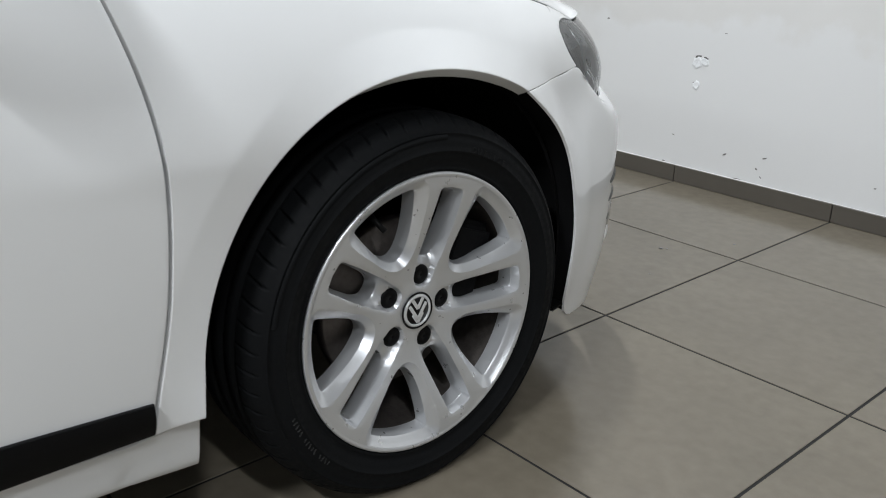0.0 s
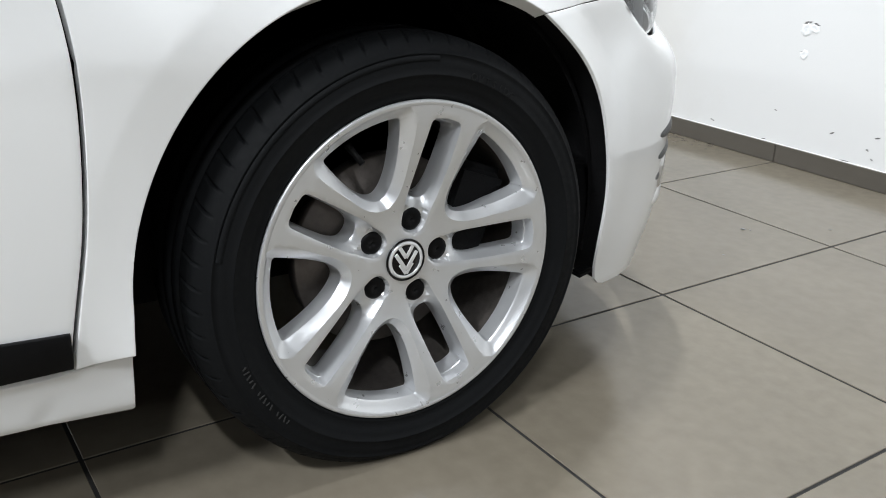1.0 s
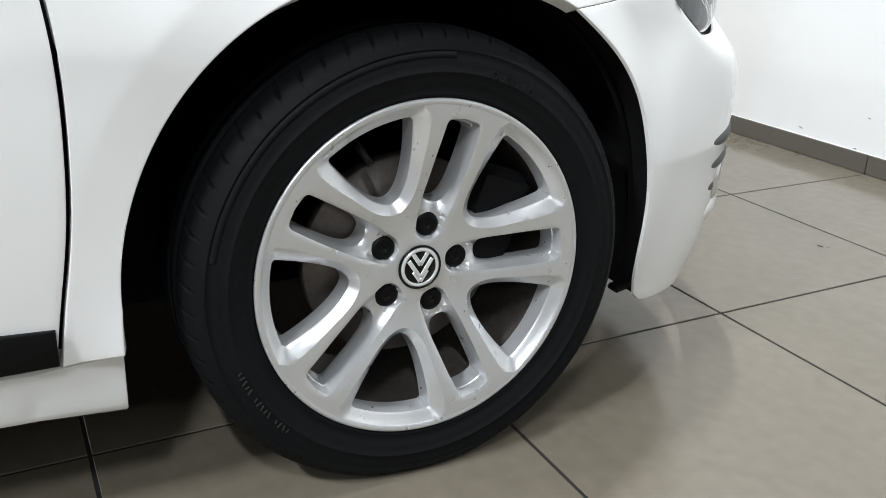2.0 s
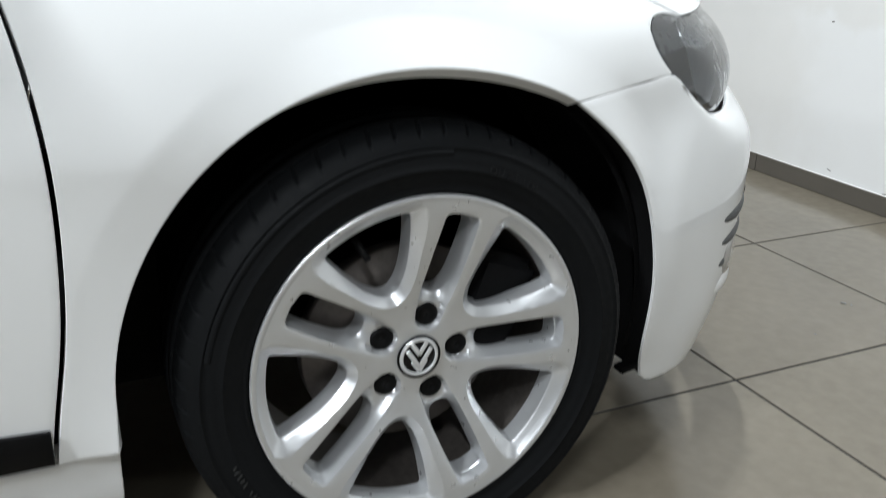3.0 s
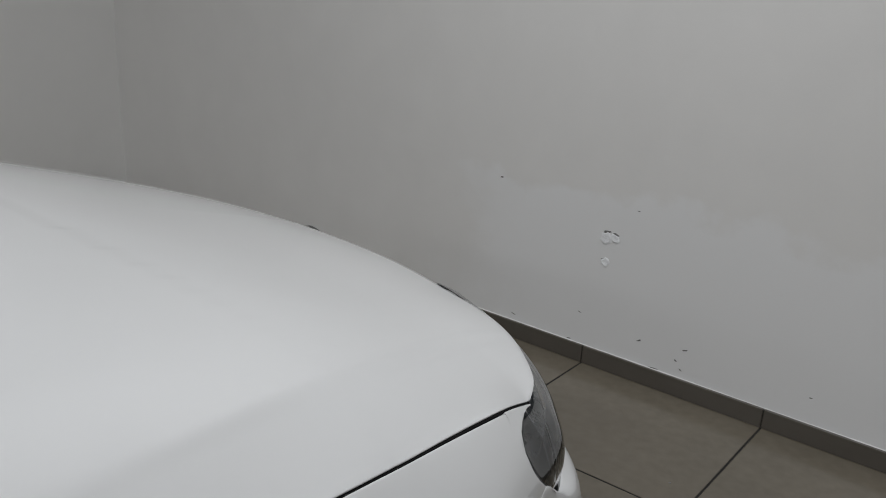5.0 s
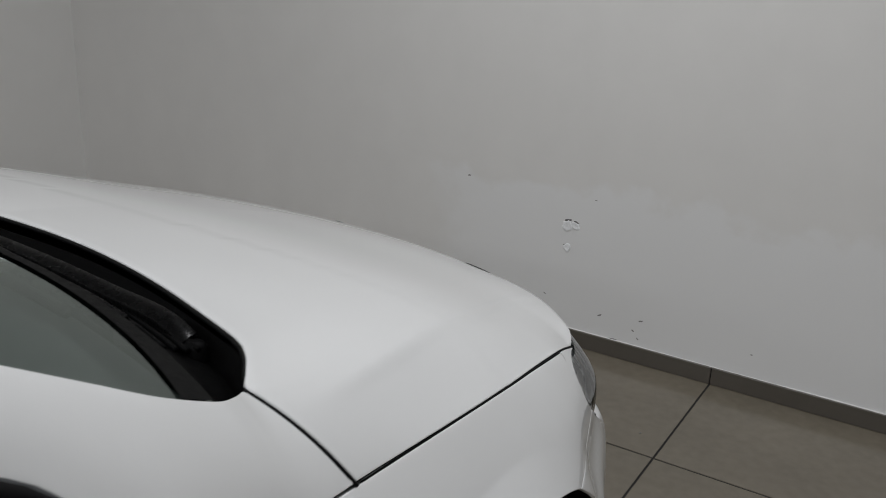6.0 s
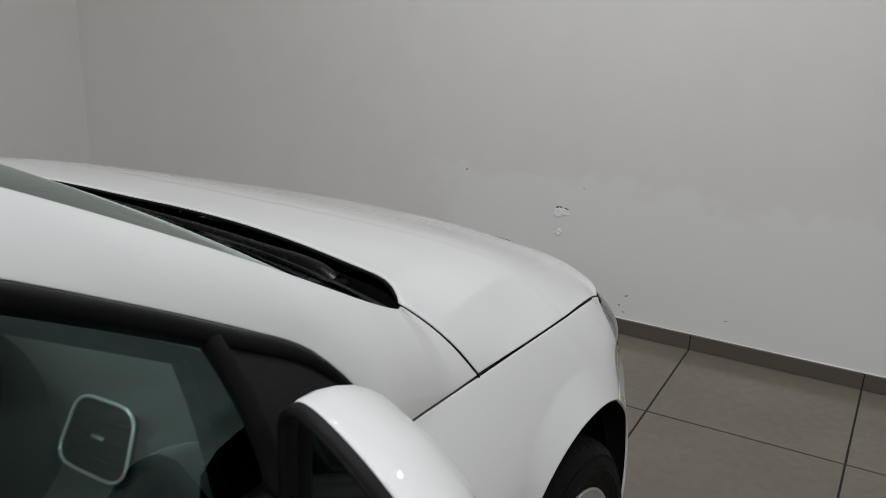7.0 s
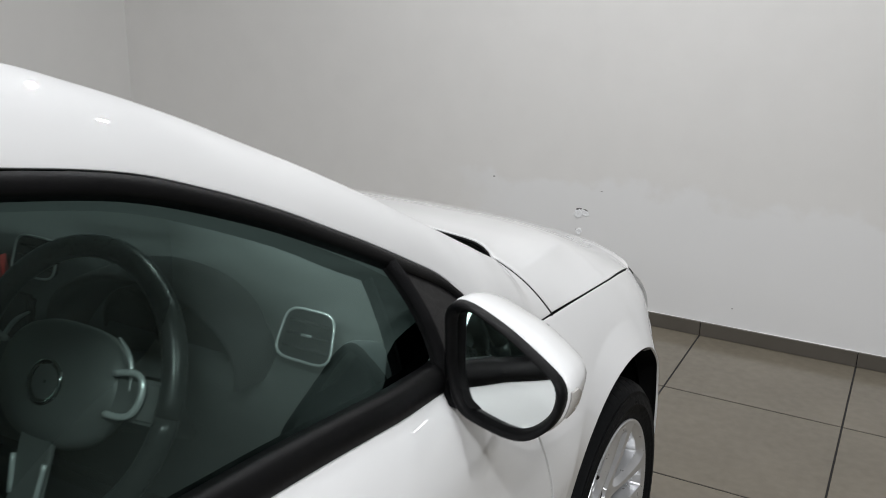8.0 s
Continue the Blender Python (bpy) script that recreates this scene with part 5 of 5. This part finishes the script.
def vent(corners, name="air_vent"):
    """A dark louvred outlet with a chrome frame; corners in turn round it."""
    c = np.array(corners, float)
    mid = c.mean(0)
    loop = []
    for k in range(4):
        a, b, d = c[k - 1], c[k], c[(k + 1) % 4]
        for t in np.linspace(0, 1, 5):
            p0, p1, p2 = b + (a - b) * 0.28, b, b + (d - b) * 0.28
            loop.append(p0 * (1 - t) ** 2 + 2 * p1 * t * (1 - t) + p2 * t * t)
    loop = np.array(loop + loop[:2])
    nrm = np.cross(c[1] - c[0], c[3] - c[0])
    nrm /= np.linalg.norm(nrm)
    if nrm[1] > 0:
        nrm = -nrm
    body = part(name, sheet(np.stack([loop[:-1], mid + (loop[:-1] - mid) * 0.9 - nrm * 0.012, np.repeat(mid[None] - nrm * 0.012, len(loop) - 1, 0)])), LINER_BLACK, dashboard, "black air vent")
    part("vent_frame", tube(loop, 0.0021, 8), SATIN, body, "chrome vent frame")
    for t in (0.25, 0.5, 0.75):
        a, b = c[0] + (c[3] - c[0]) * t, c[1] + (c[2] - c[1]) * t
        part("vent_slat", tube([a + (b - a) * 0.1 - nrm * 0.003, a + (b - a) * 0.9 - nrm * 0.003], 0.0022, 6), LINER_BLACK, body)
    a = mid
    part("vent_tab", tube([a - (c[1] - c[0]) * 0.1, a + (c[1] - c[0]) * 0.1], 0.002, 6), SATIN, body)


vent([(0.598, -0.690, 0.970), (0.677, -0.690, 0.970), (0.687, -0.724, 0.908), (0.591, -0.720, 0.908)])
vent([(0.035, -0.688, 0.985), (0.135, -0.688, 0.985), (0.140, -0.712, 0.925), (0.035, -0.712, 0.923)])
vent([(-0.135, -0.688, 0.985), (-0.035, -0.688, 0.985), (-0.035, -0.712, 0.923), (-0.140, -0.712, 0.925)])
vent([(-0.668, -0.690, 0.962), (-0.589, -0.690, 0.962), (-0.582, -0.722, 0.908), (-0.678, -0.727, 0.908)])
hz = bmesh.new()
f = [hz.verts.new(p) for p in ((-0.022, -0.716, 0.905), (0.022, -0.716, 0.905), (0.0, -0.702, 0.944), (-0.022, -0.70, 0.905), (0.022, -0.70, 0.905), (0.0, -0.69, 0.944))]
for q in ((0, 1, 2), (3, 5, 4), (0, 3, 4, 1), (1, 4, 5, 2), (2, 5, 3, 0)):
    hz.faces.new([f[k] for k in q])
stack = block(-0.105, 0.105, -0.020, 0.0, -0.075, 0.075, 0.008, 3)
console = part("centre_stack", stack, GLOSS_BLACK, dashboard, "gloss black centre stack")
console.matrix_local = pose(0, -0.722, 0.822, -8, 0, 0)
for pts_, rad in (([(0.098, -0.722, 0.903), (0.106, -0.738, 0.880), (0.112, -0.748, 0.858)], 0.0062), ([(0.078, -0.742, 0.884), (0.070, -0.752, 0.864), (0.062, -0.756, 0.846)], 0.0056), ([(0.085, -0.757, 0.846), (0.125, -0.757, 0.849), (0.165, -0.752, 0.853)], 0.0024)):
    part("stack_trim", tube(pts_, rad, 8, 10), SATIN, console, "satin silver trim").matrix_local = console.matrix_local.inverted()
part("hazard_switch", hz, RED_PLASTIC, dashboard, "red triangular hazard switch")

hood = []
for deg in np.linspace(-12, 192, 40):
    c, q = math.cos(math.radians(deg)), math.sin(math.radians(deg))
    hood.append([(0.385 + w * c, v, 0.888 + h * q) for w, h, v in ((0.150, 0.070, -0.690), (0.172, 0.090, -0.745), (0.184, 0.102, -0.775), (0.190, 0.107, -0.772), (0.196, 0.108, -0.740), (0.200, 0.106, -0.660))])
part("instrument_hood", sheet(np.array(hood)), SEAT_CLOTH, dashboard, "dark curved instrument hood")
for gu in (0.315, 0.455):
    dial = part("dial", lathe([(0.0, 0.0), (0.052, 0.0), (0.054, 0.006), (0.058, 0.006), (0.060, -0.004)], 32), LINER_BLACK, dashboard, "black instrument dial")
    dial.matrix_local = pose(gu, -0.712, 0.888, 0, 0, -90)
SW = pose(0.385, -0.90, 0.885, 62, 0, 0)
th = np.linspace(0, 2 * math.pi, 65)
ring = [(0.187 * math.cos(t), 0.187 * math.sin(t), 0.0) for t in th]
sw = part("steering_wheel", tube(ring, 0.0165, 12), LEATHER, car, "black leather steering wheel")
sw.matrix_local = SW
pad_a = np.linspace(0, 2 * math.pi, 48, endpoint=False)
pad_r = 1 / ((np.abs(np.cos(pad_a)) / 0.118) ** 2.6 + (np.abs(np.sin(pad_a)) / 0.082) ** 2.6) ** (1 / 2.6)
pad_xy = np.stack([pad_r * np.cos(pad_a) * (1 - 0.22 * np.clip(-np.sin(pad_a), 0, 1)), pad_r * np.sin(pad_a)], 1)
pad = np.array([np.c_[pad_xy * k, np.full(48, z)] for k, z in ((0.80, -0.030), (0.98, -0.012), (1.0, -0.002), (0.97, 0.008), (0.88, 0.017), (0.62, 0.0255), (0.36, 0.0285), (0.02, 0.0290))])
part("airbag_boss", sheet(pad, closed=True), LIT_PAD_GREY, sw, "padded airbag cover in a grey lightened in place of light")
for sx in (1, -1):
    part("pad_trim", tube([(sx * x, y, z) for x, y, z in ((0.086, 0.078, 0.012), (0.108, 0.062, 0.011), (0.122, 0.036, 0.010), (0.126, 0.018, 0.010))], [0.002, 0.0034, 0.0034, 0.002], 8, 16), SATIN, sw, "satin trim line")
part("boss_badge", lathe([(0.023, 0.0290), (0.028, 0.0318), (0.031, 0.0302), (0.0315, 0.026)], 32), CHROME, sw, "chrome badge ring").matrix_local = pose(0, 0, 0, 0, -90, 0)
for ang, wide in ((4, 0.026), (176, 0.026), (270, 0.03)):
    m = pose(0, 0, 0, 0, 0, ang)
    arm = block(0.06, 0.178, -wide, wide, -0.006, 0.006, 0.005, 3)
    for v in arm.verts:
        k = (v.co.x - 0.06) / 0.118
        v.co.y *= 1.15 - 0.45 * max(0.0, math.sin(k * math.pi)) ** 0.8
        v.co.z += 0.012 * (1 - k)
    bmesh.ops.transform(arm, matrix=m, verts=arm.verts)
    part("spoke", arm, LIT_PAD_GREY, sw)
for px in (-0.03, 0.03):
    part("lower_trim", tube([(px, -0.10, 0.016), (px * 0.8, -0.15, 0.008)], 0.004, 8, 6), SATIN, sw, "chrome lower trim")
for k, ang in enumerate((6, 174)):
    c, q = math.cos(math.radians(ang)), math.sin(math.radians(ang))
    t2 = (-q, c)
    pts = [(0.108 * c + 0.024 * t2[0], 0.108 * q + 0.024 * t2[1], 0.022), (0.150 * c + 0.022 * t2[0], 0.150 * q + 0.022 * t2[1], 0.018), (0.146 * c - 0.02 * t2[0], 0.146 * q - 0.02 * t2[1], 0.018), (0.105 * c - 0.026 * t2[0], 0.105 * q - 0.026 * t2[1], 0.022)]
    part("spoke_trim", tube(pts, 0.0046, 8, 20), SATIN, sw, "chrome spoke trim")
part("steering_column", tube([(0.37, -0.84, 0.85), (0.37, -0.62, 0.74)], [0.055, 0.07], 14, 6), TRIM_GREY, car, "dark steering column shroud")
for su, tip in ((0.37, 1), (0.37, -1)):
    part("stalk", tube([(su + 0.05 * tip, -0.82, 0.87), (su + 0.16 * tip, -0.835, 0.885)], [0.007, 0.009], 8, 8), BLACK_PLASTIC, car, "black column stalk")
for su in (0.37, -0.37):
    seat = part("seat", block(su - 0.25, su + 0.25, -1.52, -1.02, 0.32, 0.50, 0.06, 4), SEAT_CLOTH, car, "dark cloth bucket seat")
    back = block(-0.24, 0.24, -0.07, 0.07, 0.0, 0.62, 0.06, 4)
    part("backrest", back, SEAT_CLOTH, seat).matrix_local = pose(su, -1.55, 0.42, 14, 0, 0)
    head = block(-0.13, 0.13, -0.05, 0.05, 0.0, 0.19, 0.045, 4)
    part("headrest", head, SEAT_CLOTH, seat).matrix_local = pose(su, -1.72, 1.02, 12, 0, 0)
for sx in (1, -1):
    card = []
    for v in np.linspace(-0.66, -1.65, 20):
        card.append([(sx * (float(side_u(v, 0.6)) - d), v, z) for d, z in ((0.075, float(belt_full(v)) + 0.012), (0.10, float(belt_full(v)) - 0.005), (0.115, 0.84), (0.10, 0.78), (0.15, 0.70), (0.15, 0.62), (0.09, 0.55), (0.09, 0.30))])
    part("door_card", sheet(np.array(card)), TRIM_GREY, car, "dark grey door trim panel")
part("cabin_floor", block(-0.72, 0.72, -2.4, -0.45, 0.27, 0.32, 0.02), SEAT_CLOTH, car, "dark carpet")
part("bulkhead", block(-0.72, 0.72, -0.40, -0.30, 0.27, 0.86, 0.02), LINER_BLACK, car, "dark bulkhead")
lin = []
for e in spline([GLASS_EDGE[8], (0.56, -1.15, 1.318), GLASS_EDGE[11], GLASS_EDGE[13]], 16):
    s_ = np.linspace(-1, 1, 17)
    lin.append(np.stack([e[0] * s_ * 0.99, e[1] + 0.09 * (1 - s_**2), e[2] - 0.055 + 0.045 * (1 - s_**2)], 1))
part("headlining", sheet(np.array(lin)), material("headlining_cloth", (0.35, 0.35, 0.34), rough=0.95, scale=200, vary=0.08), car, "light grey headlining")
part("rear_view_mirror", block(-0.11, 0.11, -0.012, 0.012, -0.03, 0.03, 0.01, 3), BLACK_PLASTIC, car, "black interior mirror").matrix_local = pose(0, -0.82, 1.27, 10, 0, 0)

# ---- rear of the body ----
qv = np.linspace(-1.715, -3.30, 60)
rows = []
for v in qv:
    d = abs(v + 2.578)
    zlo = ARCH_Z + math.sqrt(max(ARCH_R**2 - d * d, 0)) if d < ARCH_R else 0.24
    zhi = float(belt_full(max(v, -2.2)))
    z = np.linspace(zlo, zhi, 20)
    rows.append(np.stack([side_u(0 * z + v, z), 0 * z + v, z], 1))
both_sides("rear_quarter", np.array(rows), WHITE_PAINT, car, "white rear quarter panel", hem=0.02)
tail = spline([(0.520, -2.2, 1.307), (0.545, -2.5, 1.235), (0.580, -2.85, 1.115), (0.610, -3.08, 1.0), (0.625, -3.22, 0.93), (0.66, -3.30, 0.75), (0.70, -3.34, 0.55), (0.72, -3.30, 0.25)], 44)
hatch = []
for w, v, z in tail:
    s_ = np.linspace(-1, 1, 21)
    hatch.append(np.stack([w * s_, v - 0.06 * (1 - s_**2), z + (0.05 if z > 0.9 else 0.05 * max(0.0, (z - 0.7) / 0.2)) * (1 - s_**2)], 1))
hatch = np.array(hatch)
tailgate = part("tailgate", sheet(hatch, hem=0.02), WHITE_PAINT, car, "white tailgate")
back_pane = hatch[4:19, 2:19] + np.array([0, -0.004, 0.008])
part("rear_window", sheet(back_pane, hem=0.004, r=0.001), GLOSS_BLACK, tailgate, "dark tinted rear window")
shoulder = np.stack([[side_u(v, belt_full(max(v, -2.2))), v, belt_full(max(v, -2.2))] for v in np.linspace(-2.10, -3.30, 30)])
upper = on_curve(tail, np.clip(np.linspace(-2.10, -3.30, 30), -3.30, -2.2))
upper[:, 0] += 0.004
upper[:, 1] = np.linspace(-2.10, -3.30, 30)
both_sides("rear_pillar", ribbon(shoulder, upper, 10), WHITE_PAINT, car, "white rear pillar", hem=0.01)
low_rear = []
for v0, z in ((-3.30, 1.0), (-3.32, 0.75), (-3.34, 0.55), (-3.30, 0.30), (-3.22, 0.22)):
    e = float(side_u(-3.28, min(z, 0.95)))
    low_rear.append(spline([(e, -3.26, z), (e - 0.03, v0, z), (e - 0.12, v0 - 0.03, z)], 8))
both_sides("rear_corner", np.array(low_rear), WHITE_PAINT, car, "white rear bumper corner", hem=0.01)

# ---- floor and skirting pieces ----
def tile_mesh(w, d, h, mat, edge=0.0009):
    me = bpy.data.meshes.new("tile")
    bm = block(-w / 2, w / 2, -d / 2, d / 2, -h, 0, edge, 1)
    bm.to_mesh(me)
    bm.free()
    me.materials.append(mat)
    return me


JOINT = 0.006
ROW_Y = -0.566
tile_big = tile_mesh(0.6 - JOINT, 0.6 - JOINT, 0.01, TILE)
tile_cut = tile_mesh(0.6 - JOINT, 0.566 - JOINT, 0.01, TILE)
tile_side = tile_mesh(0.2 - JOINT, 0.6 - JOINT, 0.01, TILE)
tile_corner = tile_mesh(0.2 - JOINT, 0.566 - JOINT, 0.01, TILE)
for i in range(-5, 11):
    for j in range(0, 16):
        edge = i == -5
        tile = new("tile", (tile_corner if edge else tile_cut) if j == 0 else (tile_side if edge else tile_big))
        tile.location = (-2.5 if edge else 0.6 * i + 0.3, -0.283 if j == 0 else ROW_Y - 0.6 * (j - 1) - 0.3, 0)
        tile.parent = floor
far_tiles = bmesh.new()
for i in range(11, 19):
    for j in range(16):
        y0, y1 = (ROW_Y, 0.0) if j == 0 else (ROW_Y - 0.6 * j, ROW_Y - 0.6 * (j - 1))
        q = [far_tiles.verts.new((x, y, 0)) for x, y in ((0.6 * i + JOINT / 2, y0 + JOINT / 2), (0.6 * i + 0.6 - JOINT / 2, y0 + JOINT / 2), (0.6 * i + 0.6 - JOINT / 2, y1 - JOINT / 2), (0.6 * i + JOINT / 2, y1 - JOINT / 2))]
        far_tiles.faces.new(q)
ext = bmesh.ops.extrude_face_region(far_tiles, geom=far_tiles.faces[:])
bmesh.ops.translate(far_tiles, vec=(0, 0, -0.01), verts=[v for v in ext["geom"] if isinstance(v, bmesh.types.BMVert)])
bmesh.ops.recalc_face_normals(far_tiles, faces=far_tiles.faces[:])
far_field = part("far_tiles", far_tiles, TILE, floor)
far_field["kind"] = "stuff"
skirt = tagged(part("baseboard", block(ROOM_X0, ROOM_X1, -0.006, -0.0005, 0.0, 0.058), GROUT, None), "grey-brown tiled skirting along the wall", "skirting", kind="structure")
skirt_mesh = tile_mesh(0.6 - 0.003, 0.009, 0.06, SKIRT_TILE, 0.001)
skirt_end = tile_mesh(0.2 - 0.003, 0.009, 0.06, SKIRT_TILE, 0.001)
for i in range(-5, 19):
    s = new("skirting_tile", skirt_end if i == -5 else skirt_mesh)
    s.location = (-2.5 if i == -5 else 0.6 * i + 0.3, -0.0075, 0.061)
    s.parent = skirt
side_skirt = tagged(part("baseboard", block(ROOM_X0 + 0.0005, ROOM_X0 + 0.006, ROOM_Y0, -0.013, 0.0, 0.058), GROUT, None), "grey-brown tiled skirting along the side wall", "skirting", kind="structure")
for j in range(0, 16):
    s = new("skirting_tile", skirt_mesh)
    s.matrix_world = pose(ROOM_X0 + 0.0075, -0.315 - 0.6 * j, 0.061, 0, 0, 90)
    s.parent = side_skirt

bead = []
rng = random.Random(5)
for x in np.linspace(ROOM_X0 + 0.02, 3.4, 420):
    w = max(0.0002, 0.0011 + 0.0012 * math.sin(x * 7.3) * math.sin(x * 2.1) + 0.0010 * (rng.random() - 0.5))
    bead.append([(x, -0.0003, 0.0612 + w), (x, -0.0016 - w * 0.4, 0.0612 + w * 0.7), (x, -0.0030 - w, 0.0613), (x, -0.0030 - w, 0.0605)])
part("paint_bead", sheet(np.array(bead)), WALL_PAINT, wall_north)

# ---- crumbs on the floor ----
def crumb(x, y, size, turn, mat, label):
    rng = random.Random(int(x * 1000))
    bm = bmesh.new()
    bmesh.ops.create_icosphere(bm, subdivisions=2, radius=1.0)
    for v in bm.verts:
        k = 0.75 + 0.5 * rng.random()
        v.co = Vector((v.co.x * size * k, v.co.y * size * 0.45 * k, (v.co.z * 0.3 + 0.25) * size * 0.8))
        v.co.z = max(v.co.z, 0.0)
    ob = tagged(part("crumb", bm, mat, None), label, "debris", "crumbs on the floor")
    ob.matrix_world = pose(x, y, 0.0002, 0, 0, turn)


for x, y, size, turn in ((0.405, -0.662, 0.007, 20), (0.418, -0.650, 0.004, -30), (0.505, -0.856, 0.003, 10), (0.522, -0.455, 0.004, 60)):
    crumb(x, y, size, turn, SCUFF_SHADE, "small dark crumb of dirt on the tiled floor")
